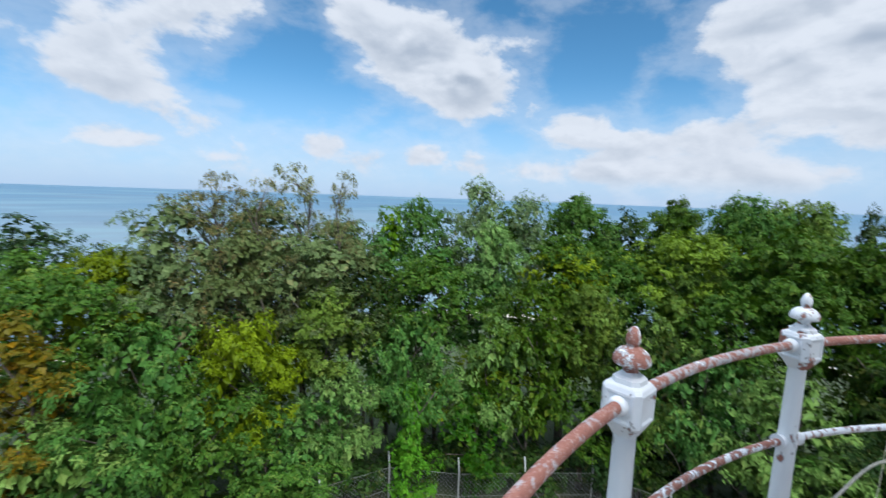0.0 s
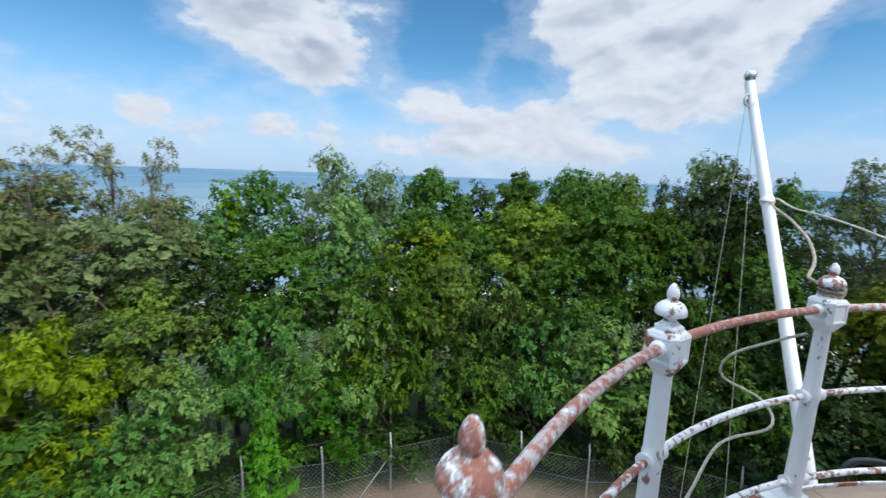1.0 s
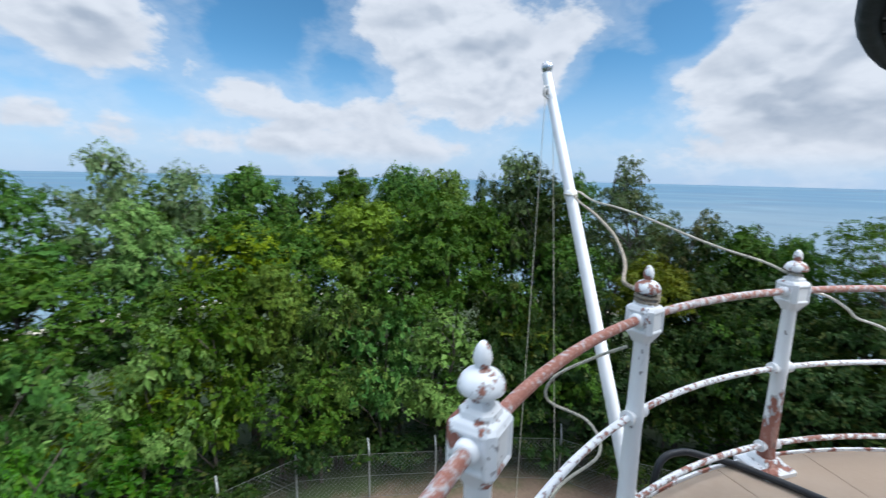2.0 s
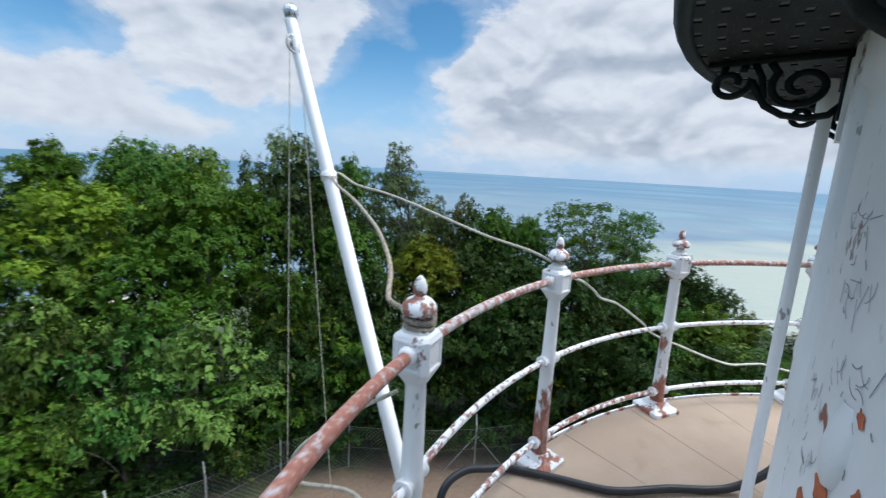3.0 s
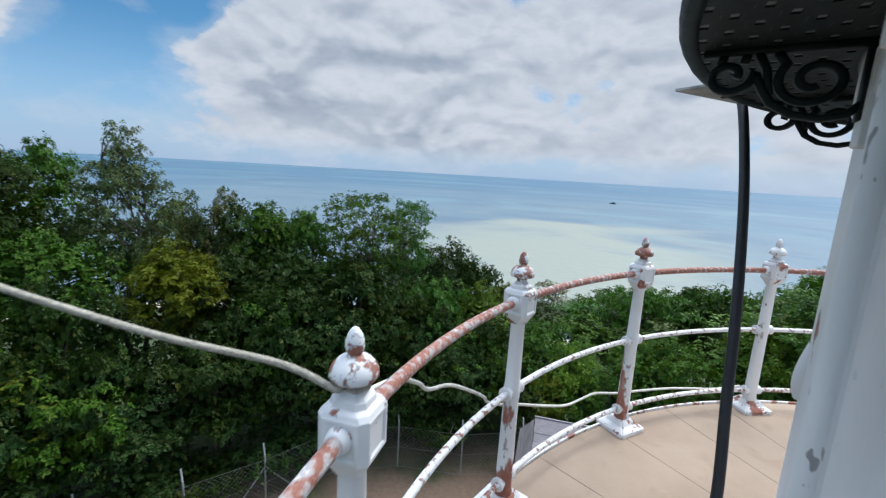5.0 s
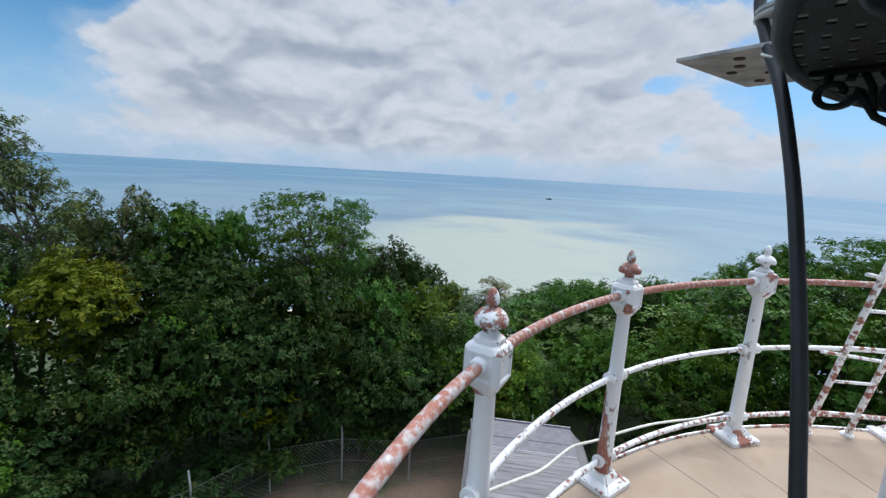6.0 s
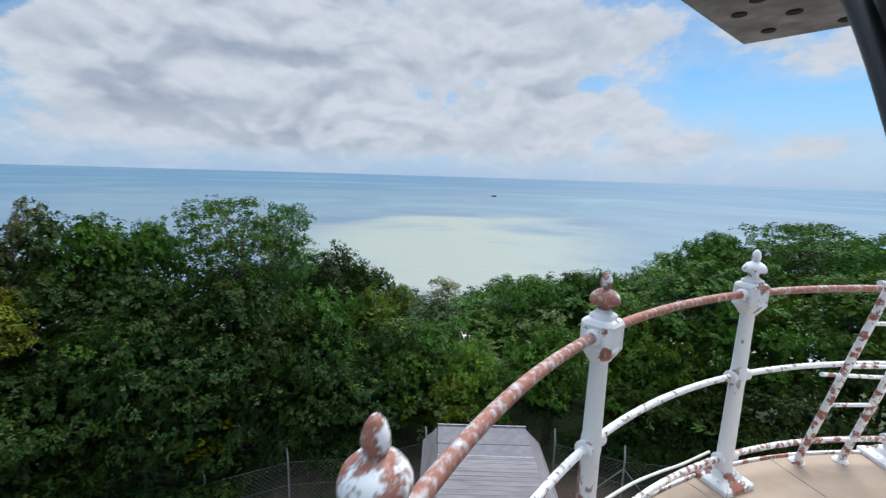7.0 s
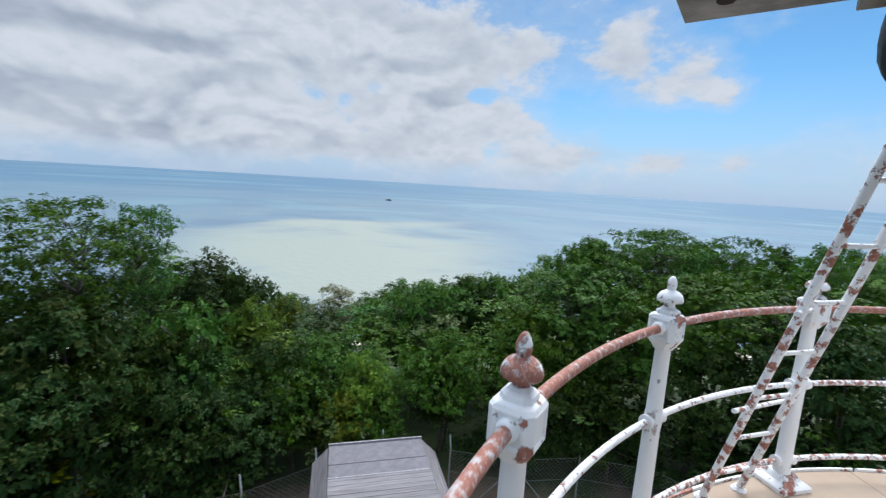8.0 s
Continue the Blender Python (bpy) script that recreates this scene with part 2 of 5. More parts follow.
def ground_material():
    m, nt, bsdf = material("earth_and_grass", 0.95)
    p = node(nt, "ShaderNodeTexCoord").outputs["Object"]
    sep = node(nt, "ShaderNodeSeparateXYZ", i0=p)
    flat = node(nt, "ShaderNodeCombineXYZ", X=sep.outputs[0], Y=sep.outputs[1]).outputs[0]
    r = node(nt, "ShaderNodeVectorMath", operation="LENGTH", i0=flat).outputs["Value"]
    n = fbm(nt, p, 0.35, 6.0, 0.6)
    f = fbm(nt, p, 6.0, 5.0)
    soil = mixcol(nt, f, (0.10, 0.068, 0.045, 1), (0.19, 0.135, 0.095, 1))
    grass = mixcol(nt, f, (0.022, 0.036, 0.012, 1), (0.06, 0.085, 0.025, 1))
    edge = maths(nt, "ADD", r, maths(nt, "MULTIPLY", maths(nt, "SUBTRACT", n, 0.5), 9.0))
    col = mixcol(nt, ramp(nt, edge, 14.6, 16.6), soil, grass)
    sand = mixcol(nt, f, (0.45, 0.40, 0.30, 1), (0.6, 0.55, 0.43, 1))
    col = mixcol(nt, ramp(nt, sep.outputs[2], -28.5, -29.3), col, sand)
    nt.links.new(col, bsdf.inputs["Base Color"])
    bump(nt, bsdf, f, 0.7, 0.06)
    return m


GROUND = ground_material()


def sea_material():
    m, nt, bsdf = material("shallow_sea", 0.5)
    p = node(nt, "ShaderNodeTexCoord").outputs["Object"]
    r = node(nt, "ShaderNodeVectorMath", operation="LENGTH", i0=p).outputs["Value"]
    lg = maths(nt, "LOGARITHM", maths(nt, "MAXIMUM", r, 10.0), 10.0)
    sep = node(nt, "ShaderNodeSeparateXYZ", i0=p)
    az = maths(nt, "ARCTAN2", sep.outputs[0], sep.outputs[1])
    # sandbanks and painted cloud shadows lie in long bands across the view
    q = node(nt, "ShaderNodeCombineXYZ", X=maths(nt, "MULTIPLY", az, 2.2), Y=maths(nt, "MULTIPLY", lg, 7.0)).outputs[0]
    bands = fbm(nt, q, 1.0, 5.0, 0.55, 0.5)
    wob = maths(nt, "MULTIPLY_ADD", maths(nt, "SUBTRACT", bands, 0.5), 0.9, lg)
    bank = node(nt, "ShaderNodeVectorMath", operation="LENGTH", i0=node(nt, "ShaderNodeVectorMath", operation="MULTIPLY", i0=node(
        nt, "ShaderNodeVectorMath", operation="SUBTRACT", i0=node(nt, "ShaderNodeCombineXYZ", X=az, Y=wob).outputs[0], i1=(1.97, 2.25, 0)).outputs[0], i1=(2.2, 3.0, 0)).outputs[0]).outputs["Value"]
    sand = ramp(nt, bank, 0.40, 1.05, 1.0, 0.0)
    far = ramp(nt, wob, 2.35, 3.3)
    water = mixcol(nt, far, (0.135, 0.190, 0.225, 1), (0.072, 0.145, 0.210, 1))
    # darker grey-blue bands: cloud shadow put into the water's colour
    water = mixcol(nt, ramp(nt, fbm(nt, q, 2.3, 4.0), 0.48, 0.66, 0.0, 0.6), water, (0.095, 0.14, 0.19, 1))
    water = mixcol(nt, ramp(nt, fbm(nt, q, 1.7, 4.0, 0.5, 1.0), 0.52, 0.68, 0.0, 0.55), water, (0.15, 0.24, 0.265, 1))
    col = mixcol(nt, sand, water, (0.262, 0.285, 0.245, 1))
    nt.links.new(col, bsdf.inputs["Base Color"])
    nt.links.new(ramp(nt, far, 0, 1, 0.5, 0.6), bsdf.inputs["Roughness"])
    bsdf.inputs["Specular IOR Level"].default_value = 0.12
    bump(nt, bsdf, fbm(nt, p, 0.25, 5.0), 0.35, 0.6)
    return m


SEA = sea_material()


def leaf_material(name, dark, light, dry=(0.20, 0.15, 0.05), dryness=0.05):
    m, nt, bsdf = material(name, 0.5)
    p = node(nt, "ShaderNodeTexCoord").outputs["Object"]
    rnd = node(nt, "ShaderNodeObjectInfo").outputs["Random"]
    isl = node(nt, "ShaderNodeNewGeometry").outputs["Random Per Island"]
    patch = fbm(nt, p, 0.9, 2.0)
    f = maths(nt, "ADD", maths(nt, "MULTIPLY", isl, 0.55), maths(nt, "MULTIPLY_ADD", patch, 1.1, -0.35), clamp=True)
    col = mixcol(nt, f, dark + (1,), light + (1,))
    col = mixcol(nt, ramp(nt, maths(nt, "ADD", isl, maths(nt, "MULTIPLY", patch, 0.4)), 1.02, 1.15, 0.0, dryness * 4), col, dry + (1,))
    col = node(nt, "ShaderNodeHueSaturation", Hue=maths(nt, "MULTIPLY_ADD", rnd, 0.035, 0.495), Saturation=maths(nt, "MULTIPLY_ADD", rnd, -0.2, 1.24),
               Value=maths(nt, "MULTIPLY_ADD", rnd, 0.45, 0.78), Color=col).outputs[0]
    nt.links.new(col, bsdf.inputs["Base Color"])
    bsdf.inputs["Specular IOR Level"].default_value = 0.12
    tr = node(nt, "ShaderNodeBsdfTranslucent", Color=node(nt, "ShaderNodeHueSaturation", Hue=0.49, Saturation=1.1, Value=1.2, Color=col).outputs[0])
    mix = node(nt, "ShaderNodeMixShader", i0=0.18, i1=bsdf.outputs[0], i2=tr.outputs[0])
    nt.links.new(mix.outputs[0], nt.nodes["Material Output"].inputs["Surface"])
    return m


LEAF_GREEN = leaf_material("leaf_green", (0.0238, 0.0555, 0.0111), (0.1079, 0.1816, 0.0397))
LEAF_LIGHT = leaf_material("leaf_light", (0.0549, 0.096, 0.02), (0.2098, 0.2861, 0.0826))
# dark green, deepened further to stand in for backlit and shaded crowns
LEAF_DARK_SHADED = leaf_material("leaf_dark_shaded", (0.0139, 0.0292, 0.0073), (0.0424, 0.0683, 0.0179))
LEAF_LIME = leaf_material("leaf_lime", (0.072, 0.112, 0.016), (0.225, 0.285, 0.052), (0.24, 0.25, 0.03), 0.02)
LEAF_OLIVE = leaf_material("leaf_olive", (0.0507, 0.0691, 0.0092), (0.1475, 0.1521, 0.023), (0.25, 0.20, 0.03), 0.06)
LEAF_RUST = leaf_material("leaf_rust", (0.0704, 0.0704, 0.0154), (0.1728, 0.1408, 0.0333), (0.26, 0.13, 0.03), 0.12)
LEAF_FRESH = leaf_material("leaf_fresh", (0.0415, 0.0995, 0.0099), (0.1555, 0.288, 0.0346))
LEAF_FRESH_DARK = leaf_material("leaf_rich_green", (0.0159, 0.049, 0.0073), (0.0595, 0.1275, 0.0204))
LEAF_GREY = leaf_material("leaf_grey", (0.0534, 0.0791, 0.0299), (0.1898, 0.2344, 0.1009), (0.17, 0.12, 0.06), 0.10)
LEAF_GREY_DARK = leaf_material("leaf_grey_dark", (0.047, 0.0734, 0.0294), (0.1264, 0.1616, 0.0705), (0.15, 0.10, 0.05), 0.10)
LEAF_BROWN = leaf_material("leaf_brown", (0.0675, 0.0742, 0.0315), (0.2186, 0.2108, 0.0969), (0.19, 0.11, 0.055), 0.16)
BARK = plain("bark", (0.085, 0.07, 0.055), 0.9, 0.0, 0.45, 5, 0.8, 0.03)


# ---- mesh helpers ----
def mesh_from(name, verts, faces, mat, smooth=False):
    me = bpy.data.meshes.new(name)
    me.from_pydata([tuple(v) for v in verts], [], [tuple(int(i) for i in f) for f in faces])
    me.materials.append(mat)
    if smooth:
        me.polygons.foreach_set("use_smooth", [True] * len(me.polygons))
    me.update()
    return me


def thing(name, at=None, label="", category="", group="", kind=""):
    ob = new(name)
    ob.empty_display_size = 0.1
    if at is not None:
        ob.matrix_world = at
    return tagged(ob, label, category, group, kind)


def part(name, me, parent, at=None, label=""):
    ob = new(name, me)
    ob.parent = parent
    if at is not None:
        ob.matrix_basis = at
    return tagged(ob, label)


def solo(name, me, at=None, label="", category="", group="", kind=""):
    ob = new(name, me)
    if at is not None:
        ob.matrix_world = at
    return tagged(ob, label, category, group, kind)


def lathe(name, profile, mat, n=24, smooth=True, power=None):
    """A turned body from (radius, height) pairs, closed at both ends."""
    verts, faces = [], []
    for r, z in profile:
        for k in range(n):
            a = 2 * math.pi * k / n
            verts.append((r * math.cos(a), r * math.sin(a), z))
    for j in range(len(profile) - 1):
        for k in range(n):
            b = (k + 1) % n
            faces.append((j * n + k, j * n + b, (j + 1) * n + b, (j + 1) * n + k))
    faces.append(tuple(range(n))[::-1])
    faces.append(tuple(range((len(profile) - 1) * n, len(profile) * n)))
    me = mesh_from(name, verts, faces, mat, smooth)
    if smooth:
        me.set_sharp_from_angle(angle=radians(40))
    return me


def tube(name, points, radius, mat, n=10, taper=None):
    """A round bar along points; taper: radius at the end."""
    pts = [Vector(q) for q in points]
    verts, faces = [], []
    side = None
    for i, q in enumerate(pts):
        way = (pts[min(i + 1, len(pts) - 1)] - pts[max(i - 1, 0)]).normalized()
        if side is None:
            side = way.orthogonal().normalized()
        side = (side - way * side.dot(way)).normalized()
        other = way.cross(side)
        r = radius if taper is None else radius + (taper - radius) * i / (len(pts) - 1)
        for k in range(n):
            a = 2 * math.pi * k / n
            verts.append(q + (side * math.cos(a) + other * math.sin(a)) * r)
    for i in range(len(pts) - 1):
        for k in range(n):
            b = (k + 1) % n
            faces.append((i * n + k, i * n + b, (i + 1) * n + b, (i + 1) * n + k))
    faces.append(tuple(range(n))[::-1])
    faces.append(tuple(range((len(pts) - 1) * n, len(pts) * n)))
    me = mesh_from(name, verts, faces, mat, True)
    me.set_sharp_from_angle(angle=radians(50))
    return me


def curve_points(knots, steps=8):
    """A smooth run through knots (Catmull-Rom)."""
    k = [Vector(q) for q in knots]
    k = [k[0] * 2 - k[1]] + k + [k[-1] * 2 - k[-2]]
    out = []
    for i in range(1, len(k) - 2):
        for s in range(steps):
            t = s / steps
            a, b, c, d = k[i - 1], k[i], k[i + 1], k[i + 2]
            out.append(0.5 * (2 * b + (c - a) * t + (2 * a - 5 * b + 4 * c - d) * t * t + (3 * b - a - 3 * c + d) * t ** 3))
    return out + [k[-2]]


def box(name, sx, sy, sz, mat, bevel=0.0, base=False):
    bm = bmesh.new()
    bmesh.ops.create_cube(bm, size=1)
    for v in bm.verts:
        v.co = Vector((v.co.x * sx, v.co.y * sy, (v.co.z + (0.5 if base else 0)) * sz))
    if bevel:
        bmesh.ops.bevel(bm, geom=bm.edges[:], offset=bevel, segments=2, affect="EDGES", profile=0.6)
    me = bpy.data.meshes.new(name)
    bm.to_mesh(me)
    bm.free()
    me.materials.append(mat)
    return me


def ring_sector(name, r0, r1, z0, z1, a0, a1, mat, n=8, bevel=0.0):
    """A slab between two radii and two azimuths (degrees)."""
    verts, faces = [], []
    for k in range(n + 1):
        az = a0 + (a1 - a0) * k / n
        for r, z in ((r0, z0), (r1, z0), (r1, z1 - bevel), (r1 - bevel, z1), (r0, z1)):
            verts.append(polar(r, az, z))
    for k in range(n):
        for j in range(5):
            b = (j + 1) % 5
            faces.append((k * 5 + j, (k + 1) * 5 + j, (k + 1) * 5 + b, k * 5 + b))
    if a1 - a0 < 359.9:
        faces.append((0, 1, 2, 3, 4))
        faces.append(tuple(n * 5 + j for j in (4, 3, 2, 1, 0)))
    me = mesh_from(name, verts, faces, mat)
    bm = bmesh.new()
    bm.from_mesh(me)
    bmesh.ops.remove_doubles(bm, verts=bm.verts, dist=1e-5)
    bmesh.ops.recalc_face_normals(bm, faces=bm.faces)
    bm.to_mesh(me)
    bm.free()
    return me

# ---- ground, sea ----
def shore(az):
    """Distance at which the hill has come down to the sea."""
    return 120 - 35 * math.exp(-((az - 115) / 45) ** 2) - 15 * math.exp(-((az + 45) / 25) ** 2)


def ground_z(x, y):
    r, az = math.hypot(x, y), math.degrees(math.atan2(x, y))
    if az < -90:
        az += 360
    s = max(0.0, min(1.0, (r - 20) / (shore(az) - 20)))
    z = -10 - 20.5 * (0.55 * s + 0.45 * s * s * (3 - 2 * s))
    if r > 17:
        z += 0.35 * noise.noise(Vector((x * 0.12, y * 0.12, 0))) * min(1, (r - 17) / 8)
    if r > shore(az):
        z = max(-34, -30.5 - (r - shore(az)) * 0.05)
    return z


def make_ground():
    radii = [0.0] + [2.0 * 1.13 ** k for k in range(64)]
    radii = [r for r in radii if r < 4900] + [4900]
    n, verts, faces = 120, [(0, 0, -10)], []
    for r in radii[1:]:
        for k in range(n):
            p = polar(r, 360 * k / n)
            verts.append((p.x, p.y, ground_z(p.x, p.y)))
    for k in range(n):
        faces.append((0, 1 + (k + 1) % n, 1 + k))
    for j in range(len(radii) - 2):
        a, b = 1 + j * n, 1 + (j + 1) * n
        for k in range(n):
            q = (k + 1) % n
            faces.append((a + k, a + q, b + q, b + k))
    solo("ground", mesh_from("ground", verts, faces, GROUND, True), None, "brown earth clearing that turns into wooded green hillside", "ground", "", "structure")
    n, verts, faces = 96, [], []
    rs = [70 * 1.11 ** k for k in range(42)]
    rs = [r for r in rs if r < 4850] + [4900]
    for r in rs:
        for k in range(n):
            p = polar(r, 360 * k / n)
            verts.append((p.x, p.y, 0))
    for j in range(len(rs) - 1):
        for k in range(n):
            q = (k + 1) % n
            faces.append((j * n + k, (j + 1) * n + k, (j + 1) * n + q, j * n + q))
    solo("water", mesh_from("water", verts, faces, SEA, True), pose(0, 0, -30), "pale turquoise shallow sea with sandbanks reaching the horizon", "sea", "", "structure")


make_ground()


# ---- lighthouse tower and gallery ----
FLOOR_R, RAIL_R, WALL_R = 2.71, 2.63, 1.77
POST_AZ = [-42.34 + 22.194 * k for k in range(8)] + [113.02 + 22.74 * k for k in range(1, 9)]

tower = thing("lighthouse_tower", None, "white painted round masonry lighthouse tower below the gallery", "lighthouse", "", "structure")
part("tower_wall", lathe("tower_wall", [(2.75, -10.05), (2.7, -9.6), (2.55, -9.5), (2.2, -0.75), (2.2, -0.7)], MASONRY, 64), tower)
part("cornice", lathe("cornice", [(2.21, -0.75), (2.32, -0.62), (2.36, -0.45), (2.55, -0.32), (2.62, -0.2), (2.62, -0.1)], MASONRY, 64), tower)

gallery = thing("floor", None, "tan painted concrete gallery floor with radial joints", "floor", "", "structure")
part("slab", lathe("slab", [(2.6, -0.2), (2.685, -0.17), (2.685, -0.016), (2.67, -0.0145)], MASONRY, 96), gallery)
JOINTS = [55.2, 67.2, 78.2, 87.2]
gaps = [JOINTS[-1] - 360] + [JOINTS[-1] - 360 + (JOINTS[0] - JOINTS[-1] + 360) * k / 27 for k in range(1, 28)] + JOINTS[1:]
for a0, a1 in zip(gaps, gaps[1:]):
    part("floor_panel", ring_sector("floor_panel", 1.6, 2.687, -0.012, 0.0, a0 + 0.045, a1 - 0.045, FLOOR, 6, 0.003), gallery)
for k in range(16):
    part("edging", ring_sector("edging", 2.69, FLOOR_R, -0.15, 0.012, POST_AZ[k] - 11, POST_AZ[k] + 11.1, PLINTH_PAINT, 8, 0.01), gallery)


def block_mesh():
    """The post's head: an eight-cornered block with a sunk panel in each wide face, on a moulded foot, under a stepped cap."""
    bm = bmesh.new()
    w, c = 0.0535, 0.0145
    rings = [(0.030, -0.030), (0.034, -0.022), (0.040, -0.012), (w, 0.012), (w, 0.098), (0.047, 0.108), (0.038, 0.112), (0.036, 0.124), (0.026, 0.130), (0.018, 0.140)]
    prev = None
    for half, z in rings:
        k = c if half > 0.045 else half * 0.42
        pts = [(half, -half + k), (half, half - k), (half - k, half), (-half + k, half), (-half, half - k), (-half, -half + k), (-half + k, -half), (half - k, -half)]
        ring = [bm.verts.new((x, y, z)) for x, y in pts]
        if prev:
            for i in range(8):
                f = bm.faces.new((prev[i], prev[(i + 1) % 8], ring[(i + 1) % 8], ring[i]))
        prev = ring
    bm.faces.new(prev)
    bm.normal_update()
    wide = [f for f in bm.faces if abs(f.normal.z) < 0.05 and f.calc_area() > 0.005]
    for f in wide:
        bmesh.ops.inset_region(bm, faces=[f], thickness=0.013, depth=0)
        bmesh.ops.inset_region(bm, faces=[f], thickness=0.002, depth=-0.004)
    bmesh.ops.bevel(bm, geom=[e for e in bm.edges if e.calc_length() > 0.05], offset=0.002, segments=1, affect="EDGES")
    me = bpy.data.meshes.new("head_block")
    bm.to_mesh(me)
    bm.free()
    me.materials.append(BLOCK_PAINT)
    return me


def plinth_mesh():
    bm = bmesh.new()
    prev = None
    for half, z in [(0.095, 0.0), (0.095, 0.022), (0.085, 0.030), (0.062, 0.042), (0.050, 0.060), (0.044, 0.066)]:
        ring = [bm.verts.new((x * half, y * half, z)) for x, y in ((1, 1), (-1, 1), (-1, -1), (1, -1))]
        if prev:
            for i in range(4):
                bm.faces.new((prev[i], prev[(i + 1) % 4], ring[(i + 1) % 4], ring[i]))
        prev = ring
    bm.faces.new(prev)
    bmesh.ops.bevel(bm, geom=[e for e in bm.edges if abs(e.verts[0].co.z - e.verts[1].co.z) > 0.001], offset=0.008, segments=2, affect="EDGES")
    bmesh.ops.recalc_face_normals(bm, faces=bm.faces)
    me = bpy.data.meshes.new("plinth")
    bm.to_mesh(me)
    bm.free()
    me.materials.append(PLINTH_PAINT)
    return me


TOP_Z, MID_Z, LOW_Z = 0.922, 0.537, 0.125
railing = thing("gallery_railing", None, "white cast-iron gallery railing flaking to red oxide", "railing")
shaft_me = lathe("post", [(0.0400, 0.05), (0.0400, 0.075), (0.0360, 0.09), (0.0350, 0.13), (0.0317, 0.50), (0.0340, 0.52), (0.0340, 0.55), (0.0308, 0.57), (0.0281, 0.83), (0.0313, 0.838), (0.0313, 0.846), (0.0267, 0.85)], POST_PAINT, 20)
finial_me = lathe("finial", [(0.020, 0.0), (0.019, 0.014), (0.024, 0.0255), (0.044, 0.0265), (0.047, 0.032), (0.046, 0.042), (0.041, 0.053), (0.032, 0.063), (0.019, 0.070), (0.0135, 0.073), (0.0155, 0.077), (0.0185, 0.087), (0.0178, 0.098), (0.0135, 0.112), (0.007, 0.122), (0.002, 0.125)], FINIAL_PAINT, 20)
block_me, plinth_me = block_mesh(), plinth_mesh()
boss_me = lathe("boss", [(0.029, -0.055), (0.029, -0.046), (0.024, -0.040), (0.024, 0.040), (0.029, 0.046), (0.029, 0.055)], POST_PAINT, 14)
big_boss_me = lathe("boss", [(0.018, -0.070), (0.023, -0.066), (0.026, -0.056), (0.026, 0.056), (0.023, 0.066), (0.018, 0.070)], BLOCK_PAINT, 14)
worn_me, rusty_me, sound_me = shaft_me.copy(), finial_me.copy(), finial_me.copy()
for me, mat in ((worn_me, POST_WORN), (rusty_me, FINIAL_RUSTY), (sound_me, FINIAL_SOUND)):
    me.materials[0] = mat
for i, az in enumerate(POST_AZ):
    at = Matrix.Translation(polar(RAIL_R, az)) @ Matrix.Rotation(radians(-az), 4, "Z")
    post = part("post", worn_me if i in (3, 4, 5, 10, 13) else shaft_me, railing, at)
    part("plinth", plinth_me, post)
    part("head_block", block_me, post, pose(0, 0, 0.862))
    part("finial", rusty_me if i in (0, 5, 9, 12) else sound_me if i in (1, 6, 11) else finial_me, post, pose(0, 0, 0.995))
    for z in (MID_Z, LOW_Z):
        part("boss", boss_me, post, pose(0, 0, z, 0, 90, 0))
    part("boss", big_boss_me, post, pose(0, 0, TOP_Z, 0, 90, 0))
ends = POST_AZ + [POST_AZ[0] + 360]
for name, z, r, mat in (("top_rail", TOP_Z, 0.0168, TOP_RAIL_PAINT), ("middle_rail", MID_Z, 0.0135, RAIL_PAINT), ("bottom_rail", LOW_Z, 0.0140, RAIL_PAINT)):
    for a0, a1 in zip(ends, ends[1:]):
        part(name, tube(name, [polar(RAIL_R, a0 + (a1 - a0) * k / 14, z) for k in range(15)], r, mat, 12), railing)

# ---- lantern house: iron wall of sixteen plates, with hooded vents ----
SEAM = 14.0
wall = thing("wall_lantern", None, "white painted iron lantern wall with scratched writing and rust", "wall", "", "structure")


def wall_plate():
    """One plate, standing at azimuth 0: a shallow bow with turned edges."""
    verts, faces, n = [], [], 10
    for z in (0.0, 0.06, 0.07, 1.60, 1.62, 1.80):
        for k in range(n + 1):
            u = -11.1 + 22.2 * k / n
            edge = 1 - abs(u) / 11.1
            r = WALL_R - 0.035 + 0.02 * min(1, edge / 0.16) + (0.02 if z < 0.065 or z > 1.61 else 0)
            verts.append(polar(r, u, z))
    for j in range(5):
        for k in range(n):
            a = j * (n + 1) + k
            faces.append((a, a + n + 1, a + n + 2, a + 1))
    return mesh_from("plate", verts, faces, WALL_PAINT, True)


plate_me = wall_plate()
seam_me = mesh_from("seam", [polar(r, u, z) for z in (0.0, 1.80) for u, r in ((-1.9, WALL_R - 0.03), (-1.6, WALL_R - 0.002), (-0.5, WALL_R + 0.005), (0.5, WALL_R + 0.005), (1.6, WALL_R - 0.002), (1.9, WALL_R - 0.03))],
                    [(k, k + 6, k + 7, k + 1) for k in range(5)], WALL_PAINT, True)


def vent_mesh():
    """A hood like half an egg, standing on the plate, open below."""
    verts, faces, n, m = [], [], 12, 8
    for j in range(m + 1):
        v = j / m
        half = 0.058 * math.sin(math.pi * (0.12 + 0.80 * v)) ** 0.6
        z = 0.105 - 0.21 * v
        for k in range(n + 1):
            a = math.pi * k / n
            verts.append((half * math.cos(a), 0.055 * math.sin(a) * (0.35 + 0.75 * v) * (half / 0.058), z))
    for j in range(m):
        for k in range(n):
            a = j * (n + 1) + k
            faces.append((a, a + 1, a + n + 2, a + n + 1))
    me = mesh_from("vent_hood", verts, faces, WALL_PAINT, True)
    return me


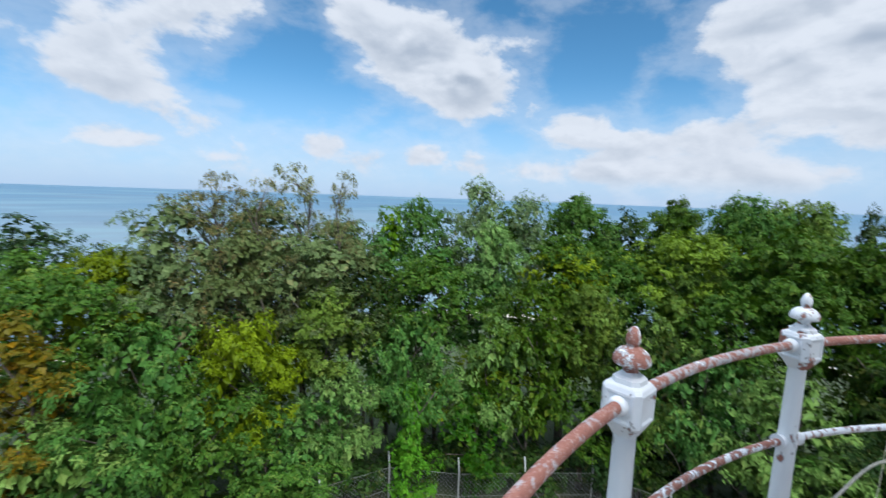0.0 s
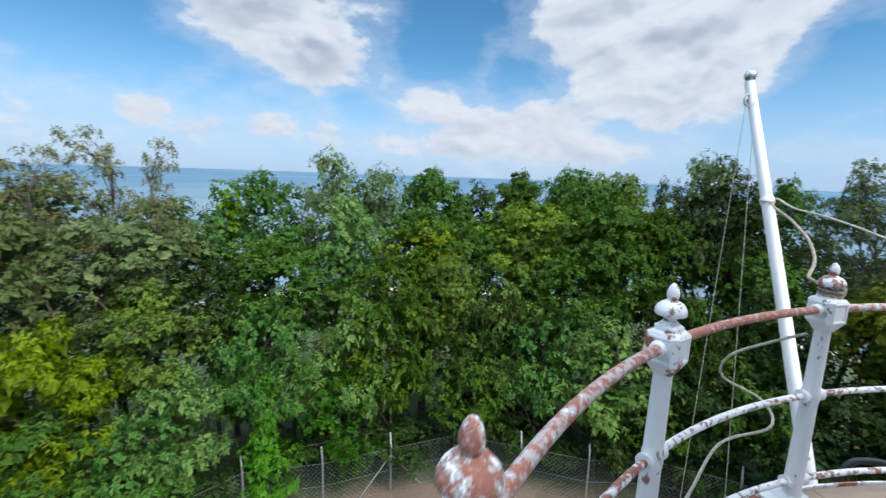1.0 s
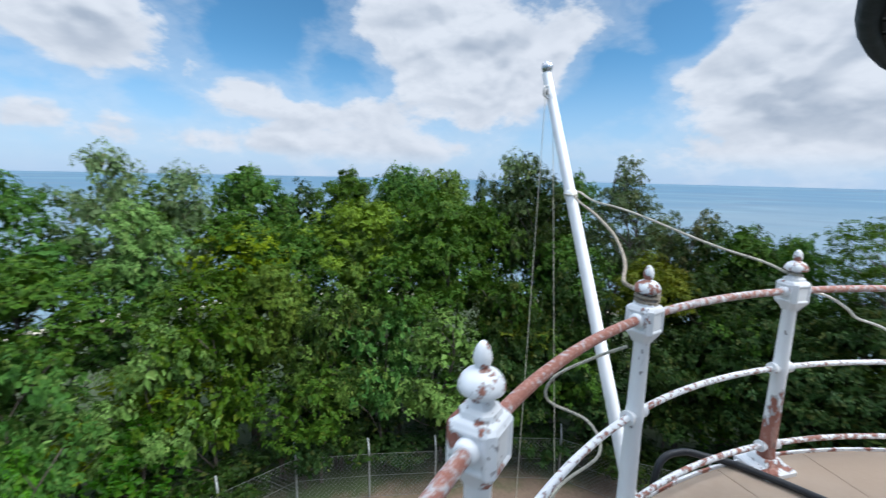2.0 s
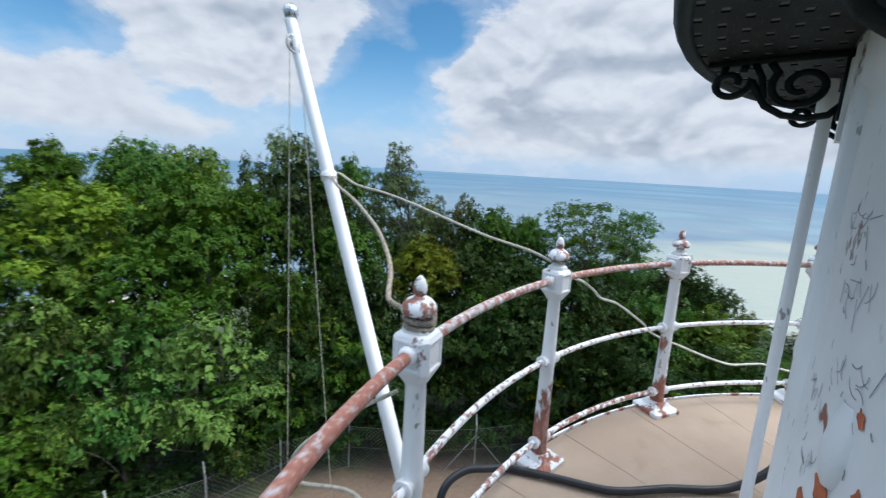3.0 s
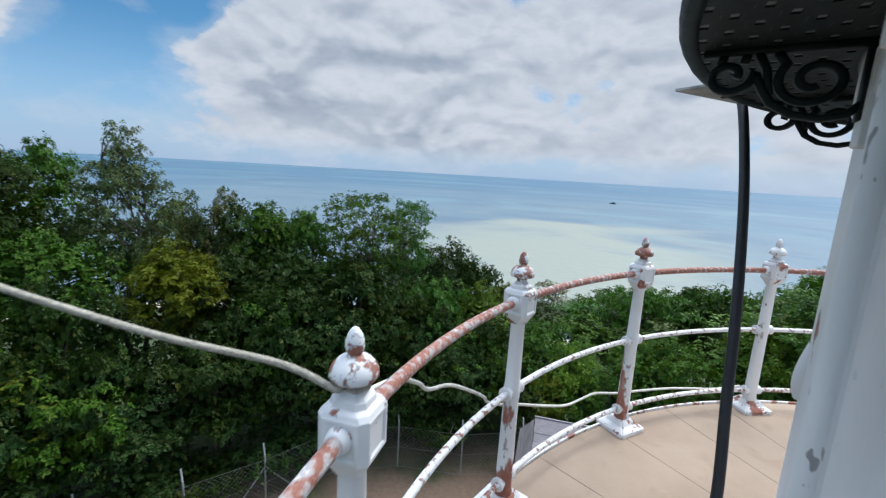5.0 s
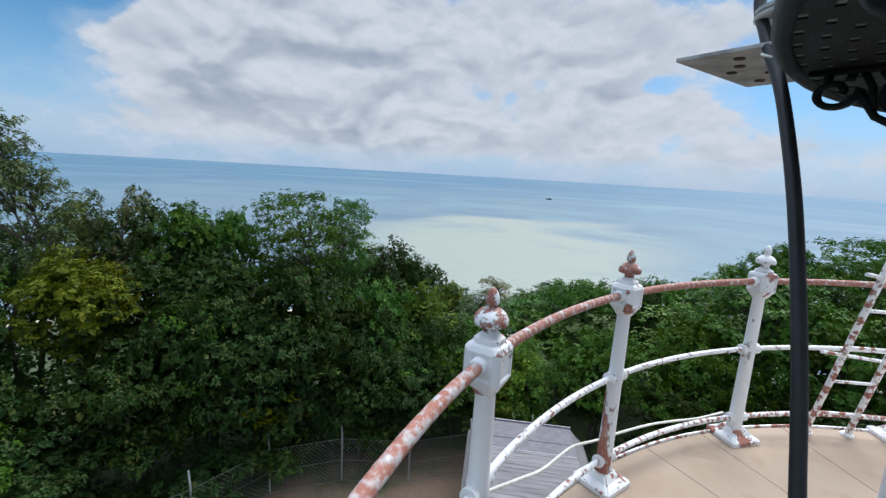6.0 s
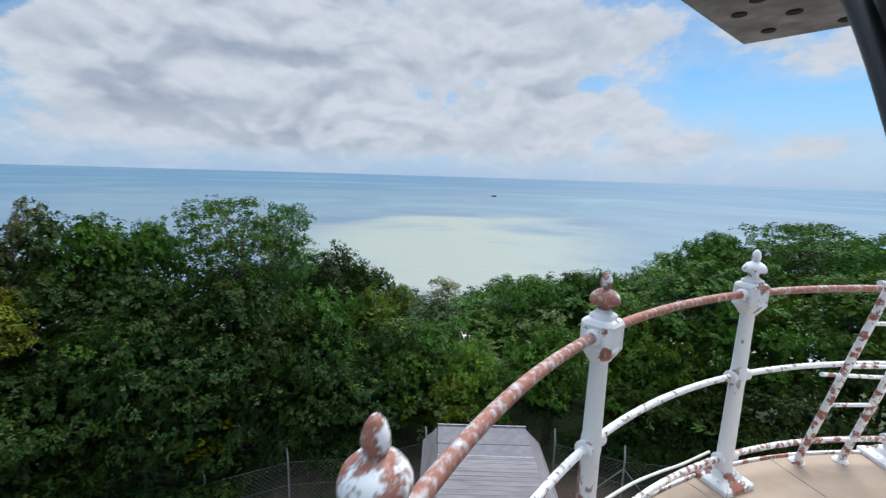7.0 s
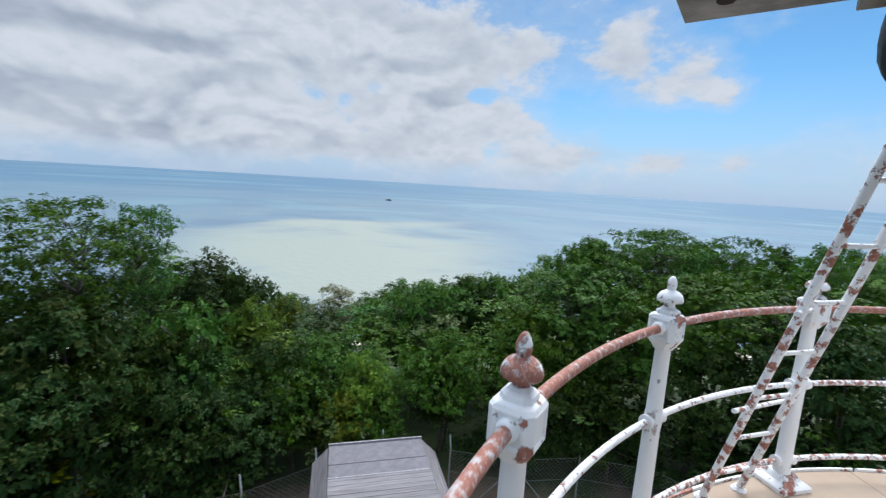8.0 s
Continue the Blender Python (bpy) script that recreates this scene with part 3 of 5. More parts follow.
vent_me = vent_mesh()
for k in range(16):
    part("plate", plate_me, wall, pose(0, 0, 0, 0, 0, -(SEAM - 11.25 + 22.5 * k)))
    part("seam", seam_me, wall, pose(0, 0, 0, 0, 0, -(SEAM + 22.5 * k)))
    az = SEAM - 11.25 + 22.5 * k
    part("vent_hood", vent_me, wall, Matrix.Translation(polar(WALL_R - 0.018, az, 0.92)) @ Matrix.Rotation(radians(-az), 4, "Z") @ Matrix.Diagonal((0.72, 0.62, 0.8, 1)), "white hooded air vent")
part("inner_wall", lathe("inner_wall", [(WALL_R - 0.08, 0.002), (WALL_R - 0.08, 1.80), (0.02, 1.95)], MASONRY, 48), wall)


def strokes(name, runs, label):
    """Thin scored lines on the plates; a run is (azimuth, height, points along it, half width)."""
    verts, faces = [], []
    for az0, z0, pts, w in runs:
        for (x0, y0), (x1, y1) in zip(pts, pts[1:]):
            ln = math.hypot(x1 - x0, y1 - y0) or 1e-6
            nx, ny = -(y1 - y0) / ln * w, (x1 - x0) / ln * w
            b = len(verts)
            for ex, ey in ((x0, y0), (x1, y1)):
                for side in (-1, 1):
                    for lift in (0.0, 0.0011):
                        verts.append(polar(WALL_R - 0.0135 + lift, az0 - math.degrees((ex + side * nx) / WALL_R), z0 + ey + side * ny))
            faces += [(b, b + 1, b + 3, b + 2), (b + 4, b + 6, b + 7, b + 5), (b + 1, b + 5, b + 7, b + 3), (b, b + 2, b + 6, b + 4)]
    part(name, mesh_from(name, verts, faces, SCRATCH), wall, None, label)


def scratches():
    """Rows of scratched writing as plain strokes, and fine cracks in the paint."""
    rng = random.Random(11)
    rows = [(25.1, 1.345, .055, 5), (20.5, 1.285, .04, 2), (19.9, 1.22, .055, 5), (28.8, 1.125, .05, 5), (26.5, 1.235, .028, 6), (18, 1.42, .035, 3), (22.5, 1.43, .03, 4), (7.5, 1.20, .06, 4), (6, 1.06, .06, 4), (9, 1.33, .05, 4),
            (1, 1.30, .055, 4), (0, 1.12, .06, 4), (-4, 1.22, .06, 4), (-3, 0.98, .05, 4), (9, 0.97, .05, 3), (8.5, 0.82, .05, 3), (40, 1.3, .045, 5), (41, 1.1, .035, 5), (-9, 1.1, .06, 4), (-8, 1.35, .06, 4)]
    for az0, z0, size, count in rows:
        runs = []
        for i in range(count):
            pen = i * size * 0.62
            for k in range(rng.randint(2, 3)):
                x, y, turn, bend = pen + rng.uniform(0, 0.3) * size, rng.uniform(-0.4, 0.5) * size, rng.choice((-1.5, -1.2, -1.9, -0.5, 0.3)) + rng.uniform(-0.25, 0.25), rng.choice((0, 0, 0.25, -0.3))
                pts = [(x, y)]
                step = size * rng.uniform(0.10, 0.18)
                for _ in range(6):
                    x, y, turn = x + math.cos(turn) * step, y + math.sin(turn) * step, turn + bend
                    pts.append((x, y))
                runs.append((az0, z0, pts, rng.uniform(0.0004, 0.0007)))
        strokes("scratched_bars", runs, "dark scratched strokes in the paint")
    cracks = []
    for k in range(150):
        az0 = rng.choice((rng.uniform(-14, 13.5), rng.uniform(-14, 13.5), rng.uniform(14, 32)))
        x, y, turn = 0.0, 0.0, -1.57 + rng.uniform(-0.6, 0.6)
        pts = [(x, y)]
        for _ in range(rng.randint(2, 5)):
            x, y, turn = x + math.cos(turn) * 0.007, y + math.sin(turn) * 0.007, turn + rng.uniform(-0.8, 0.8)
            pts.append((x, y))
        cracks.append((az0, (0.55 + 0.75 * rng.random() ** 1.6) if az0 < 14 else rng.uniform(0.55, 0.85), pts, rng.uniform(0.0004, 0.0010)))
    strokes("paint_cracks", cracks, "fine dark cracks in the paint")


scratches()


def lettering(words, az, z, height, slope=0.0):
    """Words scratched into the plate: lettering that starts at azimuth az and runs on to the reader's right."""
    font = bpy.data.curves.new("lettering", "FONT")
    font.body, font.size, font.extrude = words, height * 1.4, 0.0006
    font.space_character, font.offset = 1.12, -0.034 * height * 1.4
    ob = new("lettering", font)
    me = bpy.data.meshes.new_from_object(ob.evaluated_get(bpy.context.evaluated_depsgraph_get()))
    bpy.data.objects.remove(ob)
    for v in me.vertices:
        x, y, h = v.co
        x *= 0.78
        v.co = polar(WALL_R - 0.0135 + h, az - math.degrees(x / WALL_R), z + y + slope * x)
    me.materials.clear()
    me.materials.append(SCRATCH)
    part("lettering", me, wall, None, "words scratched into the white paint")


lettering("BACKPACKER", 29.2, 1.030, 0.055, 0.05)
lettering("MEONISM", 24.2, 0.925, 0.032, 0.10)


def bare_patches():
    """Where a flake of paint has come away and the red undercoat shows."""
    rng = random.Random(5)
    red = plain("undercoat", (0.42, 0.12, 0.05), 0.75, 0.0, 0.25, 30, 0.4)
    for az, z, w, h in ((15.3, 0.905, 0.020, 0.095), (26.0, 0.845, 0.010, 0.03), (3.5, 0.80, 0.03, 0.05), (-0.5, 0.86, 0.02, 0.035), (18.6, 0.70, 0.012, 0.03), (1.0, 1.0, 0.012, 0.02), (-4.5, 0.97, 0.02, 0.03), (-7.0, 0.84, 0.022, 0.04), (6.2, 0.72, 0.02, 0.04)):
        n = 16
        rim = []
        for k in range(n):
            a = 2 * math.pi * k / n
            q = rng.uniform(0.6, 1.15)
            rim.append((w * math.cos(a) * q * (0.35 + 0.65 * abs(math.cos(a)) ** 0.5) + 0.25 * w * math.sin(a), h * math.sin(a) * q))
        verts = [polar(WALL_R - 0.0135 + d, az + math.degrees(x / WALL_R), z + y) for d in (0.0, 0.002) for x, y in rim]
        faces = [tuple(range(n, 2 * n))] + [(k, (k + 1) % n, n + (k + 1) % n, n + k) for k in range(n)]
        part("bare_patch", mesh_from("bare_patch", verts, faces, red), wall, None, "red undercoat where paint flaked off")


bare_patches()

# ---- upper catwalk of black cast iron, on scroll brackets ----
CAT_R, CAT_Z = 2.135, 1.732
catwalk = thing("upper_catwalk", None, "black cast-iron catwalk with pierced floor and scroll brackets", "catwalk", "", "structure")


def catwalk_floor():
    verts, faces = [], []
    n, rows = 128, 7
    rad = [WALL_R + 0.01 + (CAT_R - 0.03 - WALL_R) * j / rows for j in range(rows + 1)]
    for j in range(rows):
        for k in range(n):
            off = 0.5 if j % 2 else 0.0
            a0, a1 = 360 * (k + off) / n, 360 * (k + 1 + off) / n
            outer = [(rad[j], a0), (rad[j + 1], a0), (rad[j + 1], a1), (rad[j], a1)]
            am, rm = (a0 + a1) / 2, (rad[j] + rad[j + 1]) / 2
            hole = [(rm + (r - rm) * 0.34, am + (a - am) * 0.30) for r, a in outer]
            b = len(verts)
            for r, a in outer + hole:
                verts.append(polar(r, a, CAT_Z))
            for r, a in hole:
                verts.append(polar(r, a, CAT_Z + 0.004))
            for i in range(4):
                q = (i + 1) % 4
                faces.append((b + i, b + q, b + 4 + q, b + 4 + i))
                faces.append((b + 4 + i, b + 4 + q, b + 8 + q, b + 8 + i))
    return mesh_from("pierced_floor", verts, faces, BLACK_IRON)


part("pierced_floor", catwalk_floor(), catwalk)
part("deck_plate", ring_sector("deck_plate", WALL_R - 0.02, CAT_R - 0.03, CAT_Z + 0.004, CAT_Z + 0.05, 0, 360, DARK_PAINT, 96), catwalk)
rim = []
for r, z in ((CAT_R - 0.035, CAT_Z - 0.005), (CAT_R - 0.02, CAT_Z - 0.014), (CAT_R - 0.005, CAT_Z - 0.010), (CAT_R + 0.004, CAT_Z + 0.005), (CAT_R + 0.004, CAT_Z + 0.035), (CAT_R - 0.008, CAT_Z + 0.05), (CAT_R - 0.035, CAT_Z + 0.05)):
    rim.append((r, z))
verts = [polar(r, 360 * k / 96, z) for k in range(96) for r, z in rim]
faces = [(k * 7 + j, ((k + 1) % 96) * 7 + j, ((k + 1) % 96) * 7 + (j + 1) % 7, k * 7 + (j + 1) % 7) for k in range(96) for j in range(7)]
part("rim", mesh_from("rim", verts, faces, BLACK_IRON, True), catwalk)


def flat_bar(verts, faces, pts, width, depth):
    """A bar with a rounded edge along points (u, z) in the bracket's plane."""
    n, b = len(pts), len(verts)
    ring = [(width / 2, -depth * .3), (width / 2, depth * .3), (width * .3, depth / 2), (-width * .3, depth / 2), (-width / 2, depth * .3), (-width / 2, -depth * .3), (-width * .3, -depth / 2), (width * .3, -depth / 2)]
    for i, (u, z) in enumerate(pts):
        pu, pz = pts[max(i - 1, 0)]
        nu, nz = pts[min(i + 1, n - 1)]
        du, dz = nu - pu, nz - pz
        ln = math.hypot(du, dz) or 1
        for a, c in ring:
            verts.append((c, u - dz / ln * a, z + du / ln * a))
    for i in range(n - 1):
        for k in range(8):
            q = (k + 1) % 8
            faces.append((b + i * 8 + k, b + i * 8 + q, b + i * 8 + 8 + q, b + i * 8 + 8 + k))
    faces.append(tuple(b + k for k in range(8))[::-1])
    faces.append(tuple(b + (n - 1) * 8 + k for k in range(8)))


def spiral(u, z, r0, r1, a0, a1, n=26):
    out = []
    for k in range(n + 1):
        t = k / n
        a, r = radians(a0 + (a1 - a0) * t), r0 + (r1 - r0) * t
        out.append((u + r * math.cos(a), z + r * math.sin(a)))
    return out


def bracket_mesh():
    v, f = [], []
    flat_bar(v, f, [(1.76, 1.705), (2.07, 1.705)], 0.022, 0.034)
    flat_bar(v, f, [(1.775, 1.70), (1.775, 1.525)], 0.022, 0.05)
    # the long sweep from the wall's foot to the outer scroll
    flat_bar(v, f, [(1.78, 1.565), (1.80, 1.54), (1.84, 1.532), (1.89, 1.543), (1.93, 1.572), (1.95, 1.61), (1.965, 1.645)] + spiral(2.015, 1.645, 0.048, 0.016, 170, 560), 0.018, 0.032)
    # inner scroll
    flat_bar(v, f, [(1.93, 1.695), (1.915, 1.67)] + spiral(1.86, 1.625, 0.066, 0.016, 40, -470, 34), 0.018, 0.032)
    flat_bar(v, f, [(1.965, 1.70), (1.945, 1.655), (1.935, 1.59)], 0.016, 0.028)
    for u in (1.985, 2.03):
        flat_bar(v, f, [(u, 1.695), (u + 0.004, 1.675)], 0.018, 0.026)
    v = [(x, 1.76 + (u - 1.76) * 1.06, 1.727 + (z - 1.705) * 0.90) for x, u, z in v]
    return mesh_from("bracket", v, f, BLACK_IRON, True)


bracket_me = bracket_mesh()
pad_me = box("wall_pad", 0.075, 0.03, 0.20, POLE_PAINT, 0.005)
for k in range(16):
    az = 18.2 + 22.5 * k
    br = part("bracket", bracket_me, catwalk, pose(0, 0, 0, 0, 0, -az))
    part("wall_pad", pad_me, br, pose(0, 1.765, 1.61), "white pad")

# ---- things on and about the gallery ----
support = thing("support_pole", pose(0.904, 1.604, 0), "slim white painted steel pole standing beside the lantern wall", "pole")
part("pole_shaft", tube("pole_shaft", [(0, 0, 0), (0, 0, 1.2), (0, 0, 2.55)], 0.0185, flaking_paint("slim_pole_paint", -0.06, 0.0, 10.0, (1, 1, 0.4)), 14), support)
part("foot_plate", lathe("foot_plate", [(0.05, 0.0), (0.05, 0.008), (0.03, 0.014), (0.024, 0.03)], POLE_PAINT, 16), support)
part("clamp", lathe("clamp", [(0.026, 1.63), (0.028, 1.635), (0.028, 1.685), (0.026, 1.69)], POLE_PAINT, 14), support)

# flagpole leaning outwards from the tower
POLE_FOOT, POLE_LEAN = Vector((1.103, 3.247, 0)), Vector((0.1067, 0.3926, 1))


def on_pole(z):
    return POLE_FOOT + POLE_LEAN * z


flagpole = thing("flagpole", None, "leaning white painted flagpole with a silver ball on top", "flagpole")
part("pole_shaft", tube("pole_shaft", [on_pole(-2.55), on_pole(0), on_pole(1.31), on_pole(2.21)], 0.046, POLE_PAINT, 18, 0.034), flagpole)
part("ball", lathe("ball", [(0.018, 0), (0.020, 0.018), (0.034, 0.024), (0.043, 0.045), (0.044, 0.058), (0.036, 0.082), (0.018, 0.097), (0.004, 0.10)], CHROME, 18), flagpole, Matrix.Translation(on_pole(2.20)), "dull silver ball")
part("collar", lathe("collar", [(0.042, -0.025), (0.0455, -0.02), (0.0455, 0.02), (0.042, 0.025)], POLE_PAINT, 18), flagpole, look(on_pole(1.31), on_pole(0.3)))
pulley = on_pole(2.06) + Vector((-0.055, -0.01, 0))
part("pulley", lathe("pulley", [(0.022, -0.012), (0.026, -0.010), (0.018, -0.003), (0.018, 0.003), (0.026, 0.010), (0.022, 0.012)], GREY_STEEL, 16), flagpole, Matrix.Translation(pulley) @ pose(0, 0, 0, 90, 0, 30))
part("hook", tube("hook", curve_points([on_pole(2.12), pulley + Vector((-0.03, 0, 0.03)), pulley + Vector((-0.03, 0, -0.03)), on_pole(2.00)], 6), 0.006, GREY_STEEL, 8), flagpole)
part("foot_bracket", box("foot_bracket", 0.16, 0.30, 0.16, MASONRY, 0.01), flagpole, Matrix.Translation(on_pole(-2.5)) @ pose(0, -0.02, 0, 0, 0, -18))
for dx, dy in ((-0.03, 0.0), (0.05, -0.07)):
    end = Vector((pulley.x + dx * 11, pulley.y + dy * 11, -9.98))
    solo("halyard", tube("halyard", [pulley + Vector((dx * 0.5, dy * 0.5, 0)), pulley.lerp(end, 0.3), pulley.lerp(end, 0.6), end], 0.0024, ROPE, 6), None,
         "thin pale halyard rope hanging from the flagpole", "rope", "halyards")

tie = on_pole(1.31)
post_c, post_d, post_e, post_f, post_b = [polar(RAIL_R, POST_AZ[i]) for i in (2, 3, 4, 5, 1)]


def wound(centre, z, r, turns, start, drop=0.02):
    return [centre + Vector((r * math.cos(start + turns * 2 * math.pi * k / 16), r * math.sin(start + turns * 2 * math.pi * k / 16), z - drop * k / 16)) for k in range(17)]


knot = [tie + Vector((0.048 * math.cos(a), 0.048 * math.sin(a), 0.012 * math.sin(a * 2))) for a in [k * math.pi / 6 for k in range(13)]]
line = curve_points(knot[::3] + [tie + Vector((0.06, -0.03, 0.02))] + [tie.lerp(post_d + Vector((0, 0, 1.015)), s) + Vector((0, 0, -dz)) for s, dz in ((.15, -.01), (.3, -.02), (.45, -.015), (.6, .0), (.75, .01), (.9, .005))]
                    + [post_d + Vector((-0.03, 0.03, 1.012))] + wound(post_d, 1.012, 0.026, 1.0, 1.6)[::4], 6)
solo("tie_line", tube("tie_line", line, 0.0068, ROPE, 8), None, "pale rope strung from the flagpole to a railing post", "rope")
neck = post_c + Vector((0, 0, 1.0))
slack = curve_points([tie + Vector((0.045, 0, 0)), (1.02, 3.55, 1.28), (0.795, 3.297, 1.232), (0.64, 3.13, 1.19), (0.50, 2.99, 1.15), (0.387, 2.887, 1.096), (0.27, 2.81, 1.068), (0.16, 2.755, 1.045), (0.115, 2.725, 1.03)]
                     + [neck + Vector((0.02, 0.045, 0.015))] + wound(post_c, 1.012, 0.036, 1.7, 0.8, 0.03)[::2] + [post_c + Vector((0.065, -0.01, 1.012)), post_c + Vector((0.05, 0.04, 1.0))], 6)
solo("slack_line", tube("slack_line", slack, 0.0078, ROPE_OLD, 8), None, "old twisted rope wound round a railing post's neck", "rope")
loop = curve_points([post_c + Vector((-0.02, 0.045, 0.80)), post_c + Vector((-0.04, 0.16, 0.72)), post_c + Vector((-0.10, 0.30, 0.60)), post_c + Vector((-0.08, 0.34, 0.47)), post_c + Vector((0.02, 0.20, 0.40)),
                     post_c + Vector((-0.05, 0.10, 0.33)), post_c + Vector((-0.35, 0.10, 0.30)), post_b.lerp(post_c, .35) + Vector((0, 0.08, 0.20)), post_b.lerp(post_c, .1) + Vector((0, 0.06, 0.02)), post_b + Vector((0.04, 0.07, -0.14))], 6)
solo("loose_rope", tube("loose_rope", loop, 0.0062, ROPE, 8), None, "loose pale rope end hanging in a loop", "rope")


def beside(az, z, out=0.05):
    return polar(RAIL_R + out, az, z)


d_az, e_az, f_az = POST_AZ[3], POST_AZ[4], POST_AZ[5]
wire = curve_points([post_d + Vector((0.03, 0.05, 0.93)), beside(29.9, .88), beside(33.1, .806), beside(34.6, .753), beside(37.8, .702), beside(41.3, .609), beside(43.4, .545), beside(44.4, .50), beside(e_az + 1, .43), beside(50, .385),
                     beside(54.8, .295), beside(59.2, .23), beside(62.7, .23), beside(64.7, .228), beside(f_az, .186), beside(71.7, .17), beside(77.8, .145), beside(82.2, .124), beside(86, .11), beside(90, .125)], 6)
solo("white_cable", tube("white_cable", wire, 0.0065, WHITE_CABLE, 8), None, "thin white cable trailing along the outside of the railing", "cable")

hose = curve_points([(2.06, 0.90, 2.5), (2.09, 0.91, 2.05), (2.02, 0.94, 1.87), (1.915, 0.976, 1.7), (1.817, 1.018, 1.5), (1.731, 1.061, 1.3), (1.618, 1.126, 1.0), (1.514, 1.196, 0.7), (1.406, 1.27, 0.4), (1.34, 1.36, 0.16), (1.25, 1.55, 0.03), (1.12, 1.82, 0.026), (1.00, 2.05, 0.022),
                     (0.97, 2.3, 0.022), (0.94, 2.5, 0.022), (0.88, 2.60, 0.03), (0.80, 2.69, 0.04), (0.70, 2.75, -0.02), (0.66, 2.76, -0.3)], 8)
solo("black_conduit", tube("black_conduit", hose, 0.0175, RUBBER, 14), None, "thick black rubber conduit running down to the gallery floor", "cable")
solo("cable_tie", tube("cable_tie", [Vector((1.98, 0.953, 1.80)) + Vector((0.024 * math.cos(a), 0.024 * math.sin(a), 0.012 * math.cos(a))) for a in [k * math.pi / 6 for k in range(13)]], 0.004, WHITE_CABLE, 6), None, "white plastic tie round the conduit", "cable tie")

# mounting plate and disc that stand out from the catwalk
mount = thing("equipment_mount", Matrix.Translation(polar(0, 0, 0)) @ Matrix.Rotation(radians(-71.5), 4, "Z"), "grey steel mounting plate with rusted bolt holes, under a round disc", "mount")
part("square_plate", box("square_plate", 0.56, 0.46, 0.014, GREY_STEEL, 0.003), mount, pose(0, 2.24, 1.837))
part("disc", lathe("disc", [(0.125, 0.0), (0.130, 0.004), (0.130, 0.012), (0.122, 0.016), (0.130, 0.020), (0.130, 0.030), (0.10, 0.036)], GREY_STEEL, 32), mount, pose(-0.17, 2.15, 1.925))
part("neck", lathe("neck", [(0.05, 0.0), (0.045, 0.03), (0.045, 0.06), (0.05, 0.09)], GREY_STEEL, 16), mount, pose(-0.17, 2.15, 1.843))
# near-black discs on the plate stand in for the dark of its holes
hole_me = lathe("bolt", [(0.017, -0.004), (0.019, -0.002), (0.016, 0.003)], plain("hole_dark", (0.035, 0.03, 0.027), 0.8), 8)
for x, y in ((-0.10, 2.34), (-0.02, 2.40), (0.05, 2.30), (0.17, 2.38), (0.20, 2.22), (-0.20, 2.30)):
    part("bolt", hole_me, mount, pose(x, y, 1.829, 0, 0, 40 * x), "near-black disc standing in for a rusted hole")
part("strut", box("strut", 0.06, 0.30, 0.04, GREY_STEEL, 0.004), mount, pose(0.18, 2.02, 1.805))

# ladder leaning from the gallery floor to the catwalk and above
ladder = thing("ladder", None, "white steel ladder flaking to red, leaning from the gallery floor", "ladder")
foot = [Vector((2.588, -0.543, 0)), Vector((2.512, -0.770, 0))]
lean = [Vector((-0.267, 0.157, 1)), Vector((-0.264, 0.188, 1))]
for p, d in zip(foot, lean):
    part("stile", tube("stile", [p, p + d * 1.3, p + d * 2.6], 0.0165, LADDER_PAINT, 10), ladder)
    part("foot_shoe", lathe("foot_shoe", [(0.035, 0.0), (0.035, 0.006), (0.022, 0.02)], LADDER_PAINT, 12), ladder, Matrix.Translation(p))
for k in range(11):
    z = 0.16 + k * 0.225
    a, b = foot[0] + lean[0] * z, foot[1] + lean[1] * z
    part("rung", tube("rung", [a, a.lerp(b, 0.5), b], 0.0095, LADDER_PAINT, 8), ladder)
for z in (0.46, 0.92):
    a = foot[0] + lean[0] * (z + 0.1)
    q = polar(RAIL_R, POST_AZ[7], z)
    part("stay", tube("stay", [a + (a - q).normalized() * 0.16, q], 0.010, LADDER_PAINT, 8), ladder)

# ---- clearing below: fence, covered walk ----
fence = thing("wire_fence", None, "grey wire-mesh fence on galvanised posts with cranked tops", "fence")
FENCE_R, NF = 15.2, 40
fence_at = [polar(FENCE_R + 0.5 * math.sin(k * 1.7), 360 * k / NF + 3, -10) for k in range(NF)]
fpost_me = tube("fence_post", curve_points([(0, 0, -0.1), (0, 0, 1.0), (0, 0, 1.75), (0, 0.10, 1.92), (0, 0.28, 2.15)], 3), 0.032, GALVANISED, 8)


def mesh_panel(length, height, step=0.16):
    verts, faces = [], []
    w = 0.0035
    n = int((length + height) / step)
    for s in (1, -1):
        for k in range(n + 1):
            u0 = k * step - height
            u1 = u0 + height
            z0, z1 = 0.0, height
            if u0 < 0:
                z0, u0 = -u0, 0.0
            if u1 > length:
                z1, u1 = height - (u1 - length), length
            if z1 <= z0:
                continue
            a, b = (u0, z0), (u1, z1)
            if s < 0:
                a, b = (length - u0, z0), (length - u1, z1)
            q = len(verts)
            verts += [(a[0] - w, 0.004 * s, a[1]), (a[0] + w, 0.004 * s, a[1]), (b[0] + w, 0.004 * s, b[1]), (b[0] - w, 0.004 * s, b[1])]
            faces.append((q, q + 1, q + 2, q + 3))
    for z in (0.02, height / 2, height):
        q = len(verts)
        verts += [(0, 0, z - 0.006), (length, 0, z - 0.006), (length, 0, z + 0.006), (0, 0, z + 0.006)]
        faces.append((q, q + 1, q + 2, q + 3))
    return mesh_from("wire_mesh", verts, faces, GALVANISED)


